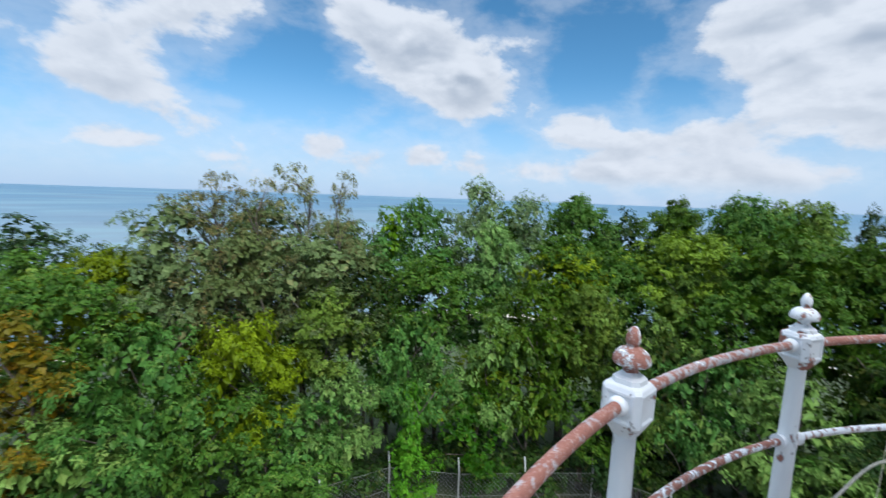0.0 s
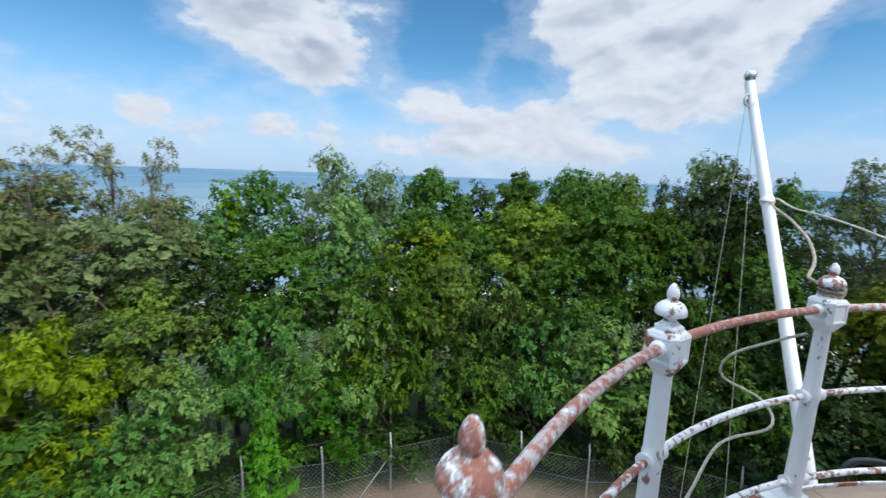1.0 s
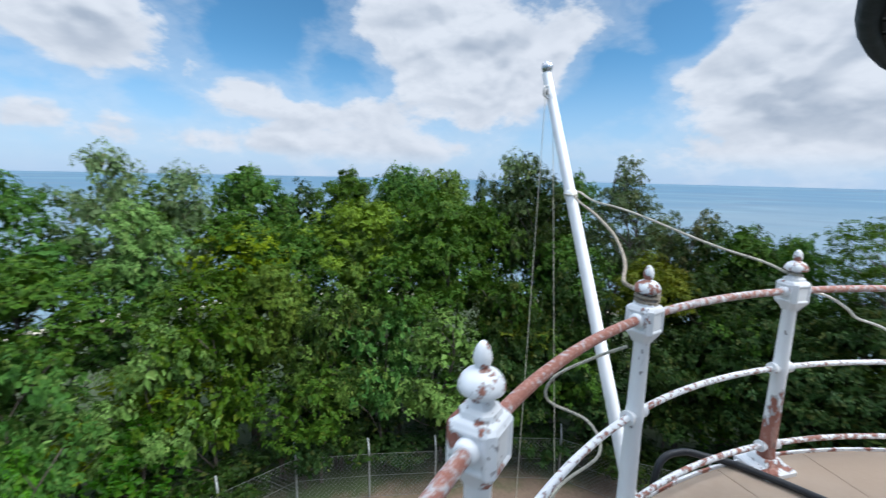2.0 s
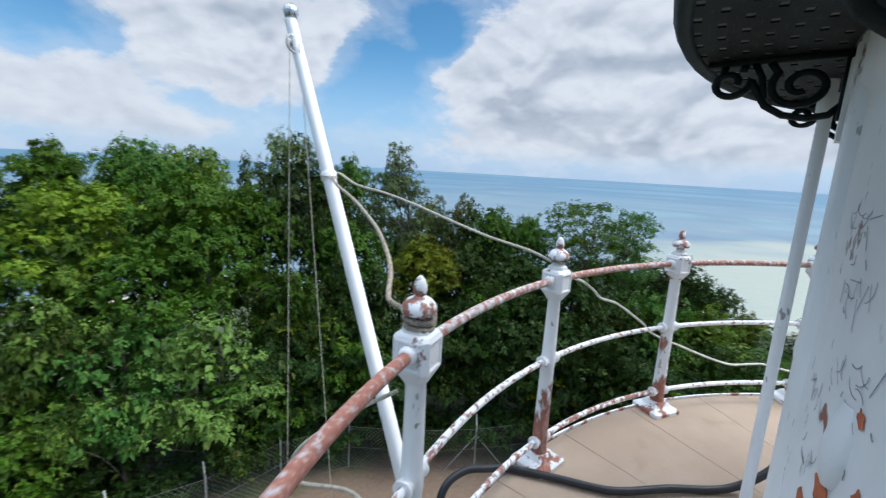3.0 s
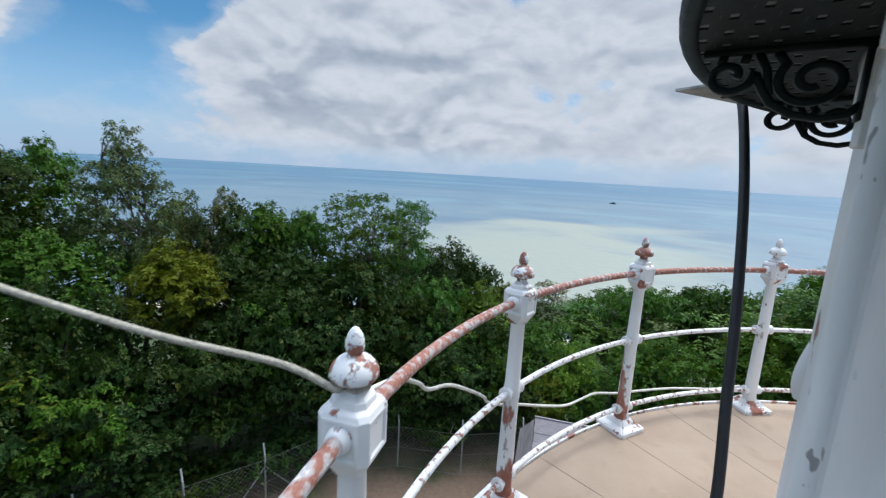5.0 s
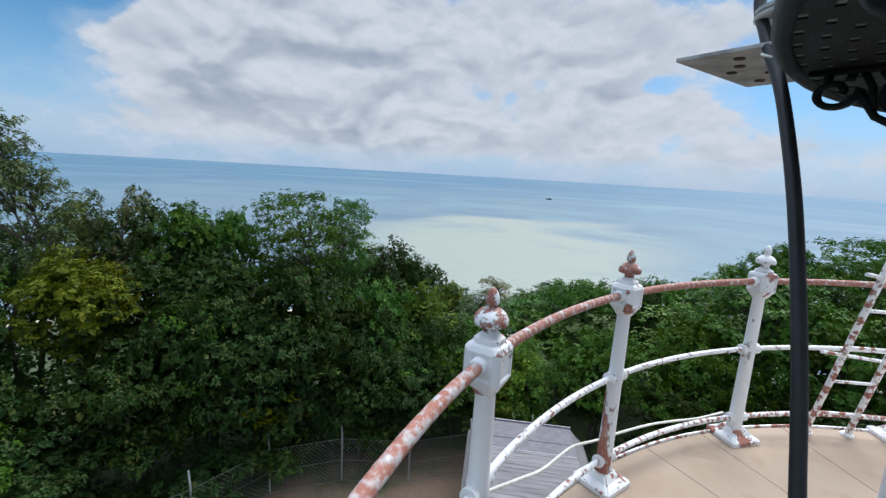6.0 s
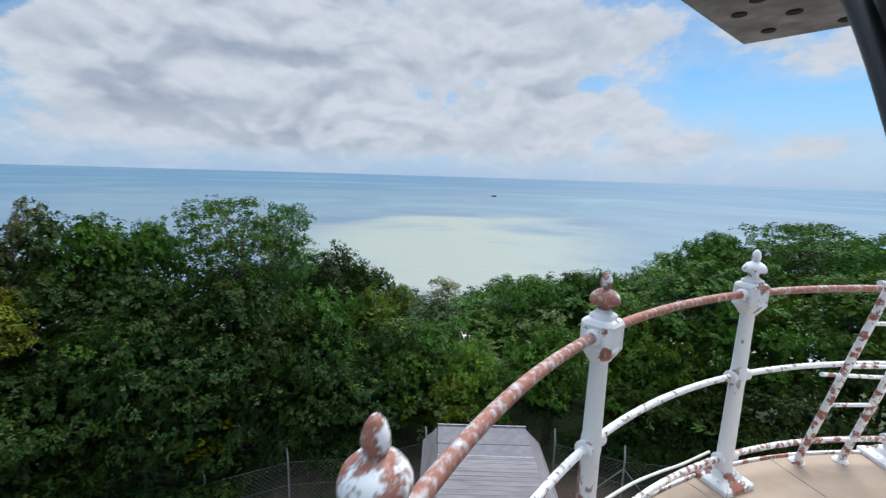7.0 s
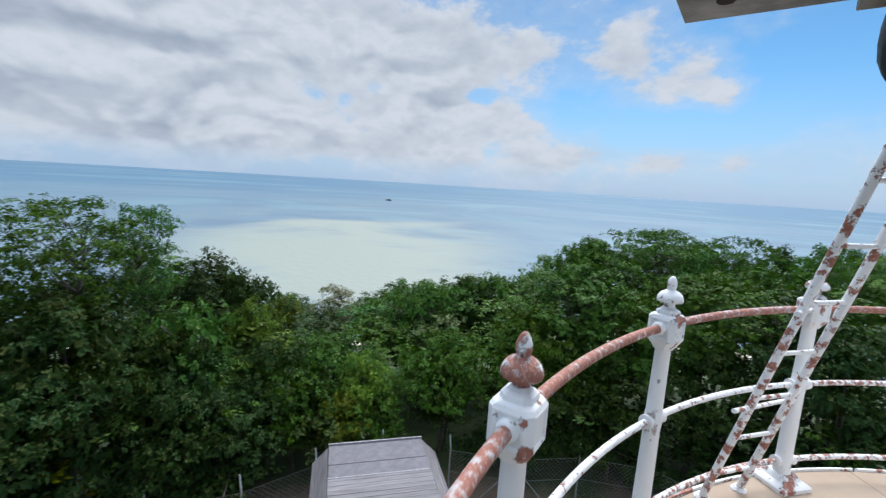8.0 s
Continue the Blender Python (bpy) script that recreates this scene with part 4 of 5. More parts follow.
for k in range(NF):
    p, q = fence_at[k], fence_at[(k + 1) % NF]
    az = math.degrees(math.atan2(p.x, p.y))
    part("fence_post", fpost_me, fence, Matrix.Translation(p) @ Matrix.Rotation(radians(-az), 4, "Z"))
    if not 100 < az < 118:
        d = q - p
        part("wire_mesh", mesh_panel(d.length, 1.7), fence, Matrix.Translation(p) @ Matrix.Rotation(math.atan2(d.y, d.x), 4, "Z"))
    if k % 7 == 0:
        for s in (-1, 1):
            o = (fence_at[(k + s) % NF] - p).normalized() * 1.15
            part("raking_stay", tube("raking_stay", [p + Vector((0, 0, 1.45)), p + o], 0.024, GALVANISED, 8), fence)

walk_at = Matrix.Translation((11.22, -3.79, -10)) @ Matrix.Rotation(radians(-22.2), 4, "Z")
covered = thing("covered_walk", walk_at, "weathered grey timber covered walk with plank roof and a sheeted end", "walkway roof")
SHEET = plain("grey_roof_sheet", (0.125, 0.118, 0.132), 0.7, 0.0, 0.22, 3, 0.3, 0.006)
EDGE = plain("pale_roof_edge", (0.27, 0.26, 0.28), 0.75, 0.0, 0.3, 12, 0.4)
rng = random.Random(4)
board_me = box("board", 3.12, 0.184, 0.03, WOOD, 0.004)
# local x runs away from the tower, y across
for k in range(22):
    part("board", board_me, covered, pose(-2.9 + k * 0.19, 0, 2.50 + 0.003 * k + rng.uniform(-.004, .004), 0, rng.uniform(-.4, .4), 90 + rng.uniform(-.2, .2)))
sheet_me = box("roof_sheet", 0.575, 3.10, 0.014, SHEET, 0.003)
for k in range(3):
    part("roof_sheet", sheet_me, covered, pose(1.45 + k * 0.56, rng.uniform(-.006, .006), 2.584 + 0.016 * (k % 2), 0, 0, rng.uniform(-.3, .3)), "smooth darker grey sheet")
part("sheet_edge", box("sheet_edge", 0.05, 3.12, 0.03, EDGE, 0.004), covered, pose(1.14, 0, 2.572), "pale strip under the sheets")
part("end_lip", box("end_lip", 0.05, 3.14, 0.07, EDGE, 0.006), covered, pose(2.745, 0, 2.615), "pale upturned edge")
part("end_board", box("end_board", 0.03, 3.12, 0.20, WOOD, 0.004), covered, pose(2.725, 0, 2.47))
side_me = box("side_board", 5.75, 0.165, 0.025, WOOD, 0.004)
for q in (-1, 1):
    for k in range(4):
        part("side_board", side_me, covered, pose(-0.16 - 0.03 * (k % 2), q * (1.63 + k * 0.125), 2.47 - k * 0.125, q * -46, 0, 0))
    for x in (-2.8, -0.9, 1.0, 2.6):
        part("roof_post", box("roof_post", 0.12, 0.12, 2.44, WOOD, 0.006, True), covered, pose(x, q * 1.48, -0.03))
    part("beam", box("beam", 5.6, 0.08, 0.16, WOOD, 0.005), covered, pose(-0.12, q * 1.48, 2.39))

# ---- far boat ----
boat_at = polar(640, 118.6, -29.8)
boat = thing("boat", Matrix.Translation(boat_at) @ pose(0, 0, 0, 0, 0, 20), "small dark boat far out on the shallow sea", "boat")
v, f = [], []
for i in range(9):
    s = -1 + i / 4
    w = 1.5 * (1 - abs(s) ** 3 * 0.9)
    for y, z in ((-w, 1.0 + 0.5 * s * s), (-w * 0.6, 0.0), (w * 0.6, 0.0), (w, 1.0 + 0.5 * s * s)):
        v.append((s * 5.5, y, z))
for i in range(8):
    for j in range(4):
        q = (j + 1) % 4
        f.append((i * 4 + j, i * 4 + q, i * 4 + 4 + q, i * 4 + 4 + j))
f += [(0, 1, 2, 3), (35, 34, 33, 32)]
part("hull", mesh_from("hull", v, f, DARK_HULL), boat)
part("cabin", box("cabin", 3.0, 1.8, 1.4, DARK_HULL, 0.2, True), boat, pose(-0.8, 0, 1.0))


# ---- trees ----
def rosettes(rng, centres, sizes, bunches, blades, length, width, droop, flat=0.0):
    """Boughs as domes of leaf rosettes: every rosette fans its blades out from a twig's end; a blade is two triangles."""
    c = np.repeat(np.array(centres), bunches, 0)
    s = np.repeat(np.array(sizes), bunches)[:, None]
    m = len(c)
    d = rng.normal(size=(m, 3))
    d[:, 2] = np.abs(d[:, 2]) * (0.9 - 0.4 * flat) - 0.22
    d /= np.linalg.norm(d, axis=1)[:, None]
    at = c + d * s * rng.uniform(0.72, 1.05, (m, 1)) * np.array([1.0, 1.0, 0.78 - 0.35 * flat])
    axis = d + np.array([0, 0, 0.45]) + rng.normal(size=(m, 3)) * 0.16
    axis /= np.linalg.norm(axis, axis=1)[:, None]
    at, axis = np.repeat(at, blades, 0), np.repeat(axis, blades, 0)
    m = len(at)
    out = rng.normal(size=(m, 3))
    out -= axis * np.sum(out * axis, 1)[:, None]
    out /= np.linalg.norm(out, axis=1)[:, None]
    out = out + axis * rng.uniform(-0.1, 0.55, (m, 1))
    out[:, 2] -= droop
    out /= np.linalg.norm(out, axis=1)[:, None]
    side = np.cross(out, axis)
    side /= np.linalg.norm(side, axis=1)[:, None] + 1e-6
    up = np.cross(side, out)
    ln = length * rng.uniform(0.6, 1.25, (m, 1))
    wd = width * rng.uniform(0.75, 1.2, (m, 1))
    base = at + rng.normal(size=(m, 3)) * length * 0.35
    mid = base + out * ln * 0.45
    v = np.empty((m, 4, 3))
    v[:, 0], v[:, 2] = base, base + out * ln - np.array([0, 0, 1]) * ln * 0.18
    v[:, 1], v[:, 3] = mid + side * wd * 0.5 + up * wd * 0.12, mid - side * wd * 0.5 + up * wd * 0.12
    i = np.arange(m)[:, None] * 4
    f = np.concatenate([np.concatenate([i, i + 1, i + 2], 1), np.concatenate([i, i + 2, i + 3], 1)], 0)
    return v.reshape(-1, 3), f


def outline(shape, t, seed):
    """Half width of the crown at height t, from 0 at its foot to 1 at its tip."""
    if shape == "cone":
        return (1 - t) ** 0.8 * 0.95 + 0.10
    if shape == "umbrella":
        return 0.5 + 0.5 * math.sin(math.pi * (0.15 + 0.75 * t))
    if shape == "column":
        return (0.74 + 0.26 * math.sin(8 * t + seed)) * min(1.0, 0.35 + 3.2 * (1 - t))
    return math.sin(math.pi * min(1.0, 0.12 + 0.83 * t)) ** 0.65


def tree_meshes(name, seed, leaf, height, radius, low, clump, bunches, blades, length, width, shape="round", droop=0.25, flat=0.0, airy=False, most=80):
    """The wood and the crown of one tree, standing on z = 0. Boughs keep apart, so that dark gaps stay between them."""
    rng = np.random.default_rng(seed)
    lobes = [(rng.uniform(0, 6.28), rng.uniform(0.1, 0.95), rng.uniform(0.3, 0.75)) for _ in range(9)]
    centres, sizes = [], []
    for _ in range(2600):
        t = rng.uniform(0, 1)
        a = rng.uniform(0, 2 * math.pi)
        bulge = 0.60 + sum(w * math.exp(-((t - h) / 0.14) ** 2) * max(0, math.cos(a - b)) for b, h, w in lobes)
        inner = math.sqrt(rng.uniform(0.15, 1.0)) if airy else rng.uniform(0.82, 1.0)
        if t > 0.9 and not airy:
            inner = math.sqrt(rng.uniform(0.0, 1.0))
        size = clump * rng.uniform(0.62, 1.2)
        rr = max(0.0, radius * outline(shape, t, seed) * min(1.3, bulge) * inner - size * 0.4)
        q = (rr * math.cos(a), rr * math.sin(a), height * low + (height * (1 - low) - size * 0.7) * t)
        gap = 0.86 * size
        if all((q[0] - p[0]) ** 2 + (q[1] - p[1]) ** 2 + ((q[2] - p[2]) * 1.15) ** 2 > gap * gap for p in centres):
            centres.append(q)
            sizes.append(size)
            if len(centres) >= most:
                break
    v, f = rosettes(rng, centres, sizes, bunches, blades, length, width, droop, flat)
    if not airy:
        # old broad leaves that close the heart of the crown
        vi, fi = rosettes(rng, [(x * 0.6, y * 0.6, z - 0.3) for x, y, z in centres], [q * 0.75 for q in sizes], 6, 5, 0.27, 0.22, droop)
        f = np.concatenate([f, fi + len(v)], 0)
        v = np.concatenate([v, vi], 0)
    crown = bpy.data.meshes.new(name + "_crown")
    crown.from_pydata(v.tolist(), [], f.tolist())
    crown.materials.append(leaf)
    crown.update()
    # wood: a bent tapered trunk and limbs out to the boughs
    bends = rng.normal(size=(5, 2)) * 0.12
    trunk = curve_points([(0, 0, -0.3), *[(bends[i][0] * i, bends[i][1] * i, height * (0.08 + 0.2 * i)) for i in range(5)]], 3)
    vs, fs = [], []

    def add(me):
        b = len(vs)
        vs.extend(tuple(q.co) for q in me.vertices)
        fs.extend(tuple(b + i for i in pl.vertices) for pl in me.polygons)
        bpy.data.meshes.remove(me)
    add(tube("w", trunk, 0.010 * height + 0.02, BARK, 7, 0.018))
    for k in rng.choice(len(centres), min(len(centres), 46 if airy else 9), replace=False):
        c = Vector(centres[k])
        hz = max(height * 0.12, c.z - 0.7 - 0.6 * math.hypot(c.x, c.y))
        start = min(trunk, key=lambda q: abs(q.z - hz))
        mid = start.lerp(c, 0.5) + Vector((rng.normal() * 0.12, rng.normal() * 0.12, 0.12))
        add(tube("w", curve_points([start, mid, c], 3), 0.026, BARK, 5, 0.006))
    return mesh_from(name + "_trunk", vs, fs, BARK, True), crown


# kind: seed, leaves, crown's half width, crown's foot (share of the height), bough, rosettes, blades, blade's length and width, ...
SORTS = {
    "broad": (1, LEAF_GREEN, 2.3, 0.62, 0.70, 13, 10, 0.152, 0.078),
    "light": (2, LEAF_LIGHT, 2.2, 0.60, 0.64, 13, 11, 0.165, 0.068, "round", 0.4),
    "dark": (3, LEAF_DARK_SHADED, 2.4, 0.62, 0.74, 13, 10, 0.152, 0.078),
    "spire": (4, LEAF_DARK_SHADED, 1.5, 0.45, 0.42, 11, 10, 0.12, 0.05, "cone", 0.5),
    "grey": (5, LEAF_GREY, 2.2, 0.60, 0.56, 14, 9, 0.115, 0.046, "round", 0.3),
    "tall": (11, LEAF_GREY_DARK, 1.7, 0.55, 0.42, 11, 9, 0.12, 0.05, "column", 0.35, 0.0, True),
    "sparse": (6, LEAF_BROWN, 2.0, 0.48, 0.38, 9, 7, 0.12, 0.05, "round", 0.3, 0.0, True),
    "lime": (7, LEAF_LIME, 2.3, 0.64, 0.62, 15, 11, 0.15, 0.068),
    "olive": (14, LEAF_OLIVE, 1.7, 0.66, 0.52, 13, 10, 0.14, 0.062),
    "rust": (15, LEAF_RUST, 1.8, 0.35, 0.50, 14, 10, 0.12, 0.045, "round", 0.4),
    "fresh": (8, LEAF_FRESH, 1.5, 0.10, 0.44, 12, 10, 0.16, 0.068, "cone", 0.5),
    "bush": (16, LEAF_FRESH_DARK, 1.8, 0.12, 0.5, 15, 10, 0.135, 0.066),
    "airy": (9, LEAF_GREEN, 2.6, 0.62, 0.54, 14, 9, 0.125, 0.06, "round", 0.1, 0.3, True),
    "umbrella": (10, LEAF_GREEN, 2.9, 0.70, 0.60, 12, 9, 0.14, 0.07, "umbrella", 0.0, 1.0, True),
    # shrubs take the deepened leaf, painting in the wood edge's deep shade
    "shrub": (12, LEAF_DARK_SHADED, 1.9, 0.08, 0.6, 9, 8, 0.18, 0.09),
}
TREE = {}


def tree_of(kind, size):
    """The two meshes of a kind at a size: tall near, low near or far."""
    if (kind, size) not in TREE:
        seed, leaf, radius, low, clump, bunches, blades, length, width, *rest = SORTS[kind]
        if size == "low":
            radius, low, height, most = radius, (0.10 if kind in ("bush", "rust", "fresh") else 0.40), 6.5, 36
        elif size == "far":
            bunches, blades, length, width, height, most, low = max(4, bunches - 6), blades - 4, length * 1.45, width * 1.6, 12.0, 34, low * 0.62
        else:
            height, most = 12.0, 42
        if kind == "shrub":
            height, most = 3.2, 26
        rest = list(rest) + ["round", 0.25, 0.0, False][len(rest):]
        if rest[3]:
            most = 90 if size != "far" else 60
        TREE[kind, size] = (height, radius) + tree_meshes(size + "_" + kind, seed + (50 if size == "low" else 0), leaf, height, radius, low, clump, bunches, blades, length, width, *rest, most)
    return TREE[kind, size]


LABEL = {
    "broad": "dense green broadleaf tree on the hillside", "light": "pale green broadleaf tree with drooping leaf rosettes", "dark": "broadleaf tree with a thick crown, its dark green deepened for shade",
    "spire": "dark green pointed tree in the wood", "grey": "grey-green tree with fine foliage", "sparse": "sparse tree with bare limbs and browned leaves", "tall": "tall grey-green tree with thin open foliage",
    "lime": "yellow-green broadleaf tree in fresh leaf", "fresh": "bright green young tree with drooping leaves", "airy": "round-crowned tree with sky showing through its limbs", "olive": "small olive-yellow tree among darker crowns",
    "umbrella": "flat-topped green tree with tiered crown", "shrub": "low shrub beside the fence, its green darkened for shade", "rust": "olive tree with rust-coloured leaves", "bush": "dense rich-green bushy tree beside the fence",
}


def plant(kind, x, y, top, rad, spin=0.0, lean=0.0, far=False):
    base = ground_z(x, y) - 0.05
    height, radius, wood, crown = tree_of(kind, "far" if far else "low" if top - base < 8.2 and kind not in ("umbrella", "airy", "sparse") else "tall")
    sz, sx = (top - base) / height, rad / radius
    sx = max(sx, (0.5 if kind in ("fresh", "spire", "tall", "olive", "sparse") else 0.78) * min(sz, 1.0))
    name = "shrub" if kind == "shrub" else "tree"
    ob = thing(name, None, LABEL[kind], name, "shrubs by the fence" if kind == "shrub" else "wood on the hillside")
    ob.matrix_world = Matrix.Translation((x, y, base)) @ Euler((radians(lean), 0, radians(spin))).to_matrix().to_4x4() @ Matrix.Diagonal((sx, sx, sz, 1))
    part("trunk", wood, ob)
    part("crown", crown, ob)
    return ob


def mark(kind, az, r, top, rad):
    p = polar(r, az)
    return plant(kind, p.x, p.y, top, rad, az * 37 % 360)


# to the north: thin browned crowns over dense green, lime and young trees below
mark("dark", -47.6, 27, 0.21, 3.59)
mark("lime", -43.3, 19.5, -0.36, 1.72)
mark("broad", -46.6, 18, -0.86, 1.89)
mark("rust", -49.6, 16.8, -1.65, 1.56)
mark("grey", -37.0, 19, 1.13, 2.01)
mark("sparse", -32.7, 18.5, 2.08, 1.53)
mark("sparse", -25.2, 18.8, 2.55, 1.58)
mark("sparse", -20.0, 18.6, 2.33, 0.86)
mark("grey", -23.3, 18, -0.05, 2.38)
mark("grey", -31.0, 18.2, 0.14, 1.94)
mark("fresh", -13.7, 21, 1.30, 1.56)
mark("broad", -9.6, 22, 1.43, 1.37)
mark("grey", -2.5, 21, 2.49, 1.65)
mark("grey", 3.9, 22, 1.89, 1.41)
mark("broad", -9.5, 18.2, -0.92, 2.16)
mark("light", -0.6, 19.5, 0.58, 1.60)
mark("broad", 10.8, 23, 1.81, 1.49)
mark("dark", 16.4, 24, 1.33, 1.26)
mark("broad", 22.1, 24, 1.81, 1.75)
mark("lime", 21.7, 19.6, 0.58, 2.21)
mark("broad", 8.9, 20, 0.07, 2.20)
mark("broad", 29.0, 21.5, 1.94, 1.73)
mark("light", 34.1, 22, 1.85, 1.49)
mark("broad", 31.6, 19, 0.93, 2.19)
mark("light", 10.9, 17.2, -1.65, 1.36)
mark("lime", -30.5, 16.8, -2.43, 2.24)
mark("light", -20.9, 16.4, -4.28, 1.36)
mark("fresh", -12.5, 15.7, -4.82, 1.10)
mark("bush", -3.1, 16.2, -5.49, 1.60)
mark("light", -22.6, 17.2, -1.79, 1.57)
mark("broad", -11.7, 16.8, -2.64, 1.70)
mark("light", -1.0, 16.8, -3.04, 1.75)
mark("broad", 4.9, 17.8, -1.62, 1.73)
mark("grey", -28.3, 19.6, 1.22, 2.58)
mark("grey", -20.1, 19.8, 0.62, 2.41)
mark("sparse", -35.9, 19.4, 1.33, 2.06)
mark("sparse", -28.9, 19.2, 1.94, 1.60)
mark("grey", -40.0, 19, -0.44, 1.79)
mark("tall", 56.4, 20.6, 2.52, 1.79)
mark("dark", 43.7, 20.2, 2.68, 1.71)
mark("dark", 46.4, 21, 1.96, 1.53)
mark("tall", 61.3, 20.6, 0.33, 1.16)
# dense low crowns along the fence
mark("broad", -40.7, 17, -2.11, 2.22)
mark("broad", -37.3, 16.3, -3.72, 1.90)
mark("broad", -43.9, 16.2, -4.05, 1.98)
mark("light", -49.0, 16, -4.24, 1.86)
mark("broad", -24.0, 16, -5.22, 1.56)
mark("dark", 17.6, 17, -2.54, 1.72)
mark("dark", -17.8, 18.4, -0.74, 1.80)
mark("broad", -29.2, 15.9, -6.28, 1.91)
mark("broad", 23.7, 16.6, -3.09, 1.84)
# to the north-east, behind the flagpole
mark("broad", 10.8, 24, 1.82, 1.32)
mark("broad", 21.8, 24, 1.76, 1.34)
mark("broad", 27.3, 21.5, 2.01, 1.33)
mark("light", 31.9, 22, 1.90, 0.88)
mark("spire", 38.3, 22, 1.99, 0.73)
mark("grey", 42.0, 20.5, 2.80, 1.57)
mark("broad", 50.4, 23, 1.90, 0.78)
mark("tall", 55.0, 20, 2.64, 1.52)
mark("sparse", 64.2, 20, 0.37, 0.96)
mark("broad", 68.6, 20, -0.14, 1.08)
mark("broad", 72.7, 20.5, -0.53, 1.12)
mark("airy", 81.2, 20, 0.50, 2.76)
mark("airy", 86.1, 21, 0.19, 1.31)
mark("dark", 92.8, 22, -1.74, 1.70)
mark("olive", 57.7, 18, -1.23, 1.44)
mark("broad", 40.4, 17.6, -2.18, 1.37)
mark("light", 31.6, 16.5, -3.54, 2.24)
mark("light", 18.2, 16.8, -2.42, 1.76)
mark("light", 11.3, 17.2, -1.64, 1.45)
mark("broad", 4.1, 16.6, -2.49, 2.00)
mark("broad", 46.7, 17, -3.80, 1.83)
mark("broad", 48.6, 18.8, -0.83, 1.83)
mark("broad", 32.7, 18.6, -0.58, 1.75)
mark("broad", 38.0, 19.8, 0.50, 1.63)
# in its shade; the dark kind carries that shade in its leaf colour
mark("broad", 26.5, 18, -1.11, 1.79)
mark("light", 22.8, 19.2, -0.80, 1.65)
mark("broad", 15.4, 16.4, -4.61, 1.89)
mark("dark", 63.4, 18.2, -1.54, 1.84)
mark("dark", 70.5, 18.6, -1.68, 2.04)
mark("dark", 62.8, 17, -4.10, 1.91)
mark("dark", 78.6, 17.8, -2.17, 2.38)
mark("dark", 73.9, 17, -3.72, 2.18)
mark("broad", 13.9, 19.5, -0.69, 1.89)
mark("broad", 38.9, 16.5, -5.86, 1.83)
mark("dark", 53.9, 16.6, -6.03, 1.90)
# to the east, down the slope, mostly dark kinds with backlit shade painted in
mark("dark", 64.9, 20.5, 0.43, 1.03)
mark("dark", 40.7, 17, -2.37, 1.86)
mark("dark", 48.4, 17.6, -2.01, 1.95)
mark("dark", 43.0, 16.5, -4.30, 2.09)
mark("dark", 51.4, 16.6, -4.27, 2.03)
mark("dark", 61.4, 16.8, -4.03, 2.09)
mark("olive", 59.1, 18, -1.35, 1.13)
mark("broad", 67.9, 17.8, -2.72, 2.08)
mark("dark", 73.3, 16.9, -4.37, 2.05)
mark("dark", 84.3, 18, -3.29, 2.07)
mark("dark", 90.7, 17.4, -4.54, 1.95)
mark("light", 96.7, 20, -3.59, 1.52)
mark("sparse", 108.4, 30, -5.82, 2.17)
mark("broad", 102.1, 19, -4.76, 2.16)
mark("broad", 118.4, 24, -3.69, 2.54)
mark("dark", 124.1, 24, -3.59, 2.04)
# toward the bay
mark("dark", 69.2, 20.5, -0.12, 0.98)
mark("broad", 73.6, 20.5, -0.53, 0.94)
mark("dark", 95.8, 22, -2.90, 0.84)
mark("olive", 100.6, 24, -4.49, 1.31)
mark("sparse", 108.2, 31, -5.95, 1.81)
mark("broad", 113.8, 30, -6.53, 1.61)
mark("broad", 118.7, 22, -3.25, 1.91)
mark("broad", 127.3, 24, -2.94, 1.77)
mark("broad", 132.1, 25, -3.19, 1.52)
mark("broad", 139.2, 23, -0.81, 1.94)
mark("broad", 137.5, 19.5, -1.58, 2.54)
mark("umbrella", 148.5, 25, -0.22, 3.25)
mark("dark", 79.0, 17.2, -2.35, 2.41)
mark("broad", 89.0, 18, -2.61, 2.03)
mark("dark", 97.2, 17.6, -4.50, 1.85)
mark("broad", 104.4, 18.6, -4.69, 1.73)
mark("olive", 105.7, 16.6, -6.46, 0.98)
mark("light", 110.7, 19, -5.61, 0.94)
mark("broad", 120.0, 18, -4.58, 1.86)
mark("broad", 129.7, 18, -4.01, 2.13)
mark("dark", 86.8, 16.4, -5.26, 1.83)
mark("dark", 70.1, 16.8, -2.92, 2.14)
mark("broad", 110.9, 17, -6.29, 1.44)
# to the south-east
mark("broad", 139.4, 22.5, -0.83, 2.25)
mark("umbrella", 149.6, 26, -0.24, 3.68)
mark("umbrella", 155.9, 26, -0.21, 2.12)
mark("spire", 160.4, 27, -0.42, 1.11)
mark("umbrella", 166.0, 25, -0.20, 2.07)
mark("broad", 120.5, 18, -4.46, 2.05)
mark("broad", 131.7, 18.4, -3.25, 2.11)
mark("broad", 142.1, 18.8, -2.01, 2.42)
mark("broad", 152.3, 18.8, -1.32, 2.46)
mark("dark", 161.6, 19, -1.27, 2.40)
mark("dark", 142.5, 17, -4.76, 2.30)
mark("dark", 130.3, 16.8, -5.64, 2.02)
mark("dark", 153.4, 17, -3.85, 2.20)
mark("dark", 164.8, 17, -2.57, 2.21)
mark("lime", 108.5, 17.5, -5.43, 0.84)
mark("broad", 100.1, 17.2, -5.39, 1.47)
mark("dark", 94.2, 16.5, -5.83, 1.52)

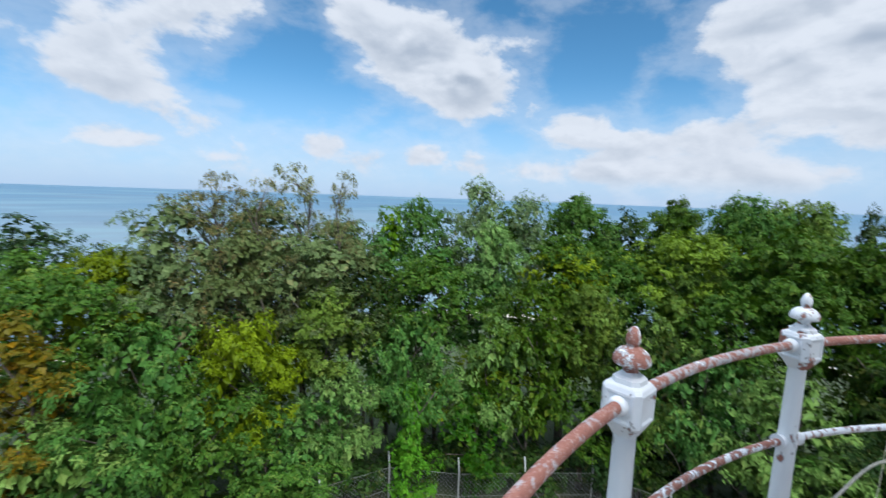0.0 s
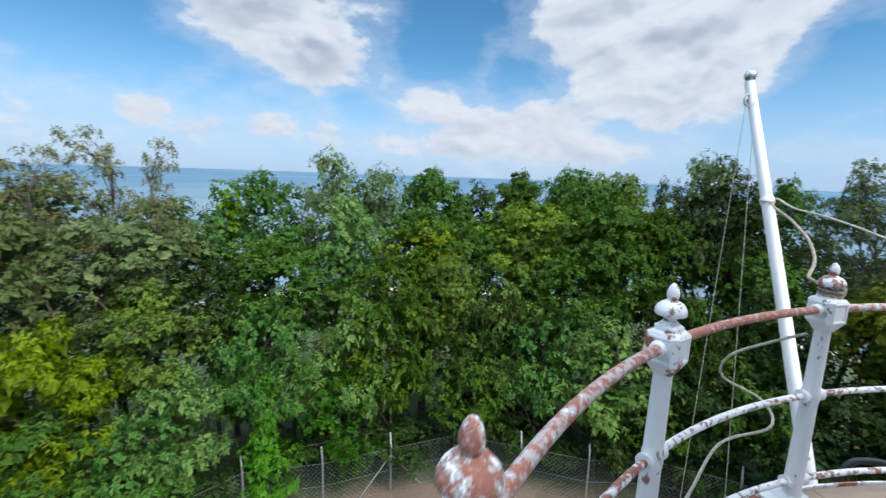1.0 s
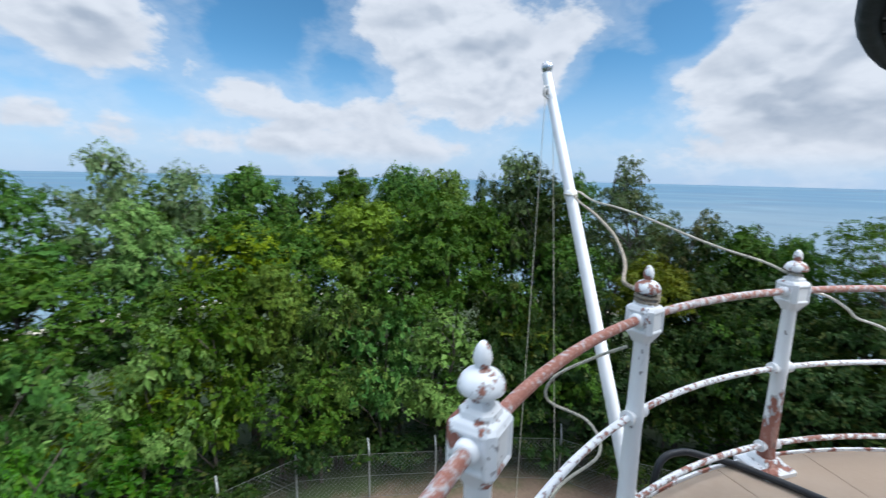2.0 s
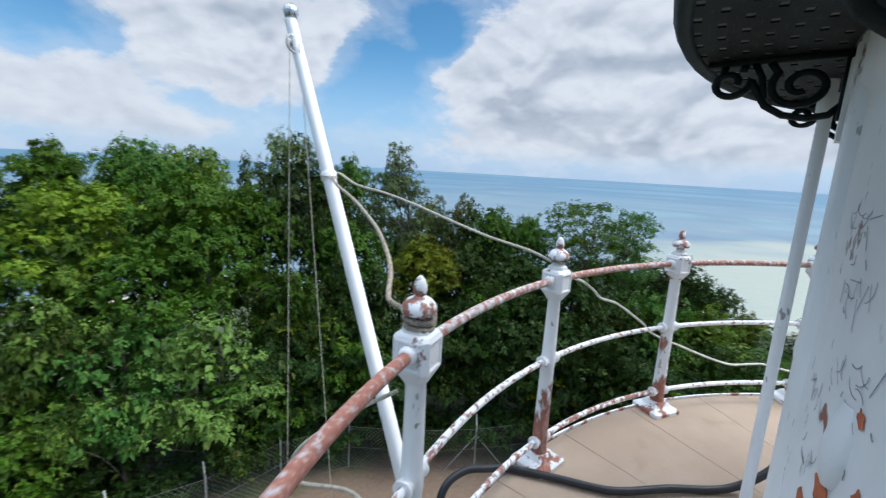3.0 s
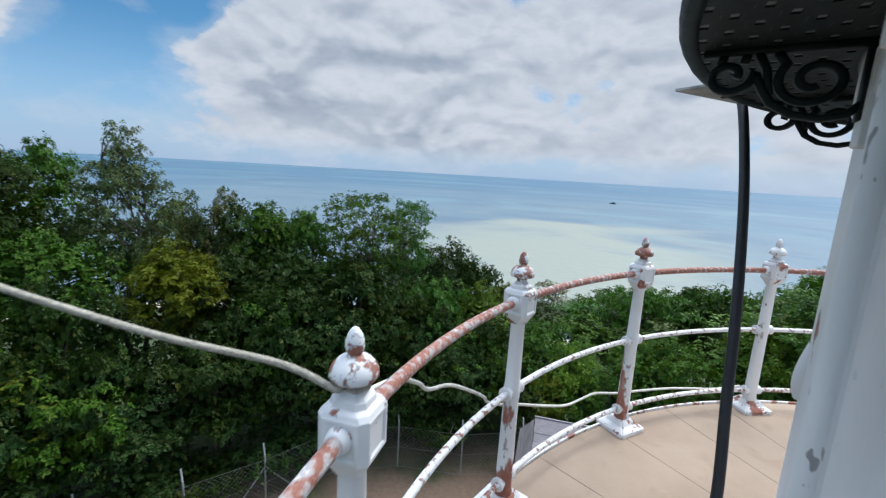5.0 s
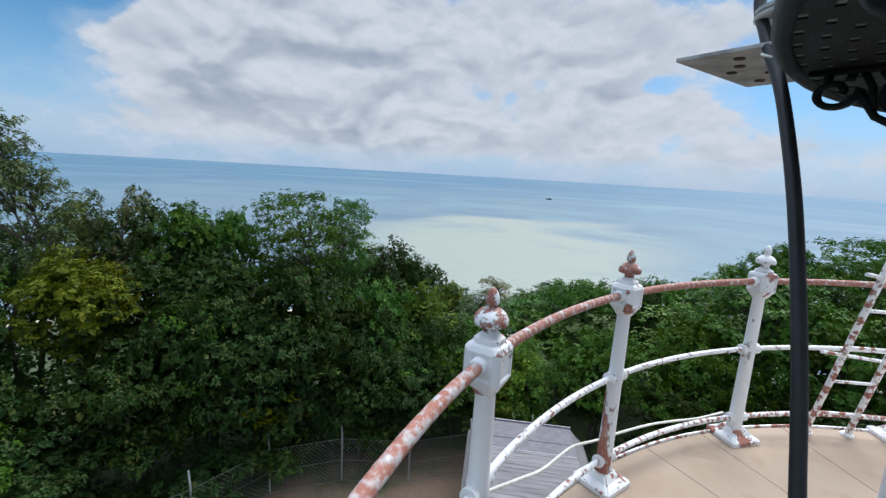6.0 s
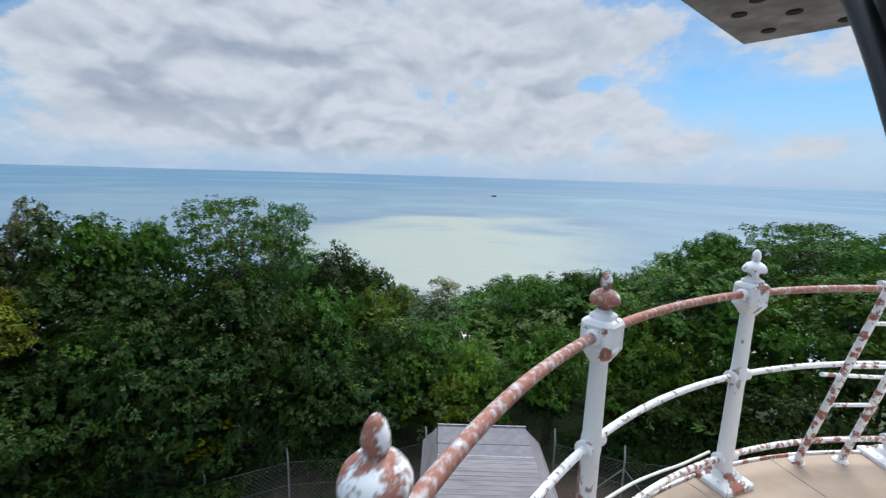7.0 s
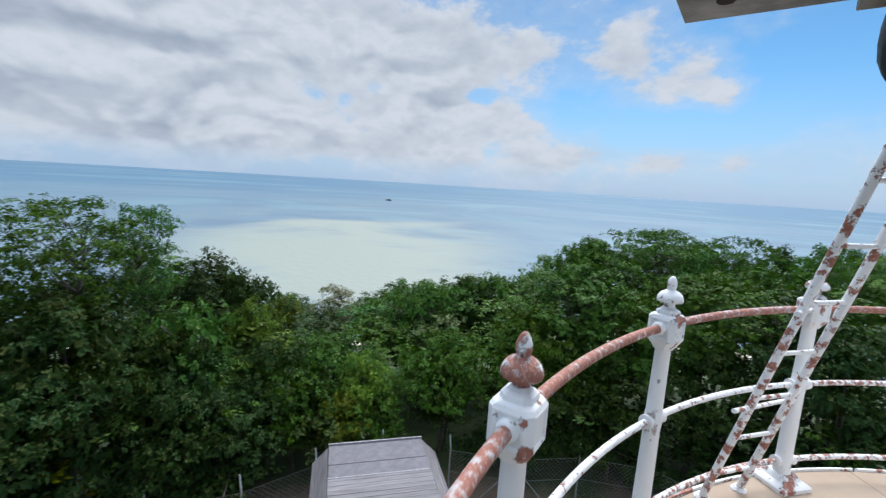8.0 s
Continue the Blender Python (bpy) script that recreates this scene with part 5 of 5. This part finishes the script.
# the wood behind them, lower than the crowns that stand out
SKY_AZ = [-90, -60, -47, -42, -39, -33, -24, -17, -10, -2, 5, 16, 27, 38, 43, 47, 50, 56, 60, 65, 70, 75, 81, 86, 89, 94, 97, 101, 106, 110, 116, 126, 132, 139, 147, 156, 164, 180, 270]
SKY_TOP = [0, .2, .2, -.4, .5, .9, 1.0, .9, 1.1, 1.4, 1.2, 1.1, 1.5, 1.5, 1.4, 1.1, .9, .9, .6, .2, -.3, -.8, -.8, -.9, -1.8, -2.3, -3.5, -4.2, -4.2, -4.9, -3.6, -3.0, -3.1, -1.2, -.6, -.5, 0, .2, 0]


def skyline(az, r):
    """Height that a crown at this azimuth and distance may reach."""
    return 1.4 + (float(np.interp(az, SKY_AZ, SKY_TOP)) - 1.4) * r / 22


rng = random.Random(21)
ORDINARY = ["broad", "dark", "light", "grey", "lime", "olive"]
for r0, step, lo, hi, spread, last in ((18.0, 8.5, 0.42, 0.58, 0.5, 200), (20.3, 7.6, 0.74, 0.90, 0.8, 200), (23.5, 5.2, 0.90, 1.0, 1.1, 200), (28.0, 6.0, 0.92, 1.0, 1.6, 200), (35.0, 6.5, 0.93, 1.0, 2.5, 175), (44.0, 7.5, 0.92, 1.0, 3.5, 170)):
    az = (-66.0 if r0 < 27 else 84.0) + rng.uniform(0, step)
    while az < last:
        r = r0 + rng.uniform(-spread, spread)
        p = polar(r, az)
        base = ground_z(p.x, p.y)
        top = base + (skyline(az, r) - base) * rng.uniform(lo, hi)
        # on the backlit east side most crowns get shade through darker leaf colour
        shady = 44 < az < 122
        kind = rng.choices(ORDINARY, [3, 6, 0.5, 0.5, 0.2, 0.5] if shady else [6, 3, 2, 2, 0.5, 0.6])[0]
        if top - base > 3.0:
            plant(kind, p.x, p.y, top, rng.uniform(1.7, 2.5), rng.uniform(0, 360), rng.uniform(-2, 2), True)
        az += step * rng.uniform(0.75, 1.25)
az = -64.0
while az < 190:
    if not 98 < az < 120:
        p = polar(16.3 + rng.uniform(-0.3, 0.5), az)
        plant("shrub", p.x, p.y, -10 + rng.uniform(1.4, 3.0), rng.uniform(1.2, 2.0), rng.uniform(0, 360))
    az += rng.uniform(5, 9)
# the wood goes on behind the tower, and down to the shore
az = 202.0
while az < 292:
    for r in (18, 24):
        p = polar(r + rng.uniform(-1.5, 1.5), az + rng.uniform(-3, 3))
        plant(rng.choice(("broad", "dark")), p.x, p.y, rng.uniform(-2.5, 1.0), 2.6, rng.uniform(0, 360), 0.0, True)
    az += 11
for k in range(34):
    az = 84 + k * 2.7 + rng.uniform(-1, 1)
    r = rng.uniform(52, 80)
    if r < shore(az) - 8:
        p = polar(r, az)
        top = min(skyline(az, r) - 0.5, ground_z(p.x, p.y) + rng.uniform(9, 13))
        if top - ground_z(p.x, p.y) > 4:
            plant(rng.choice(("broad", "dark", "umbrella")), p.x, p.y, top, 3.4, rng.uniform(0, 360), 0.0, True)
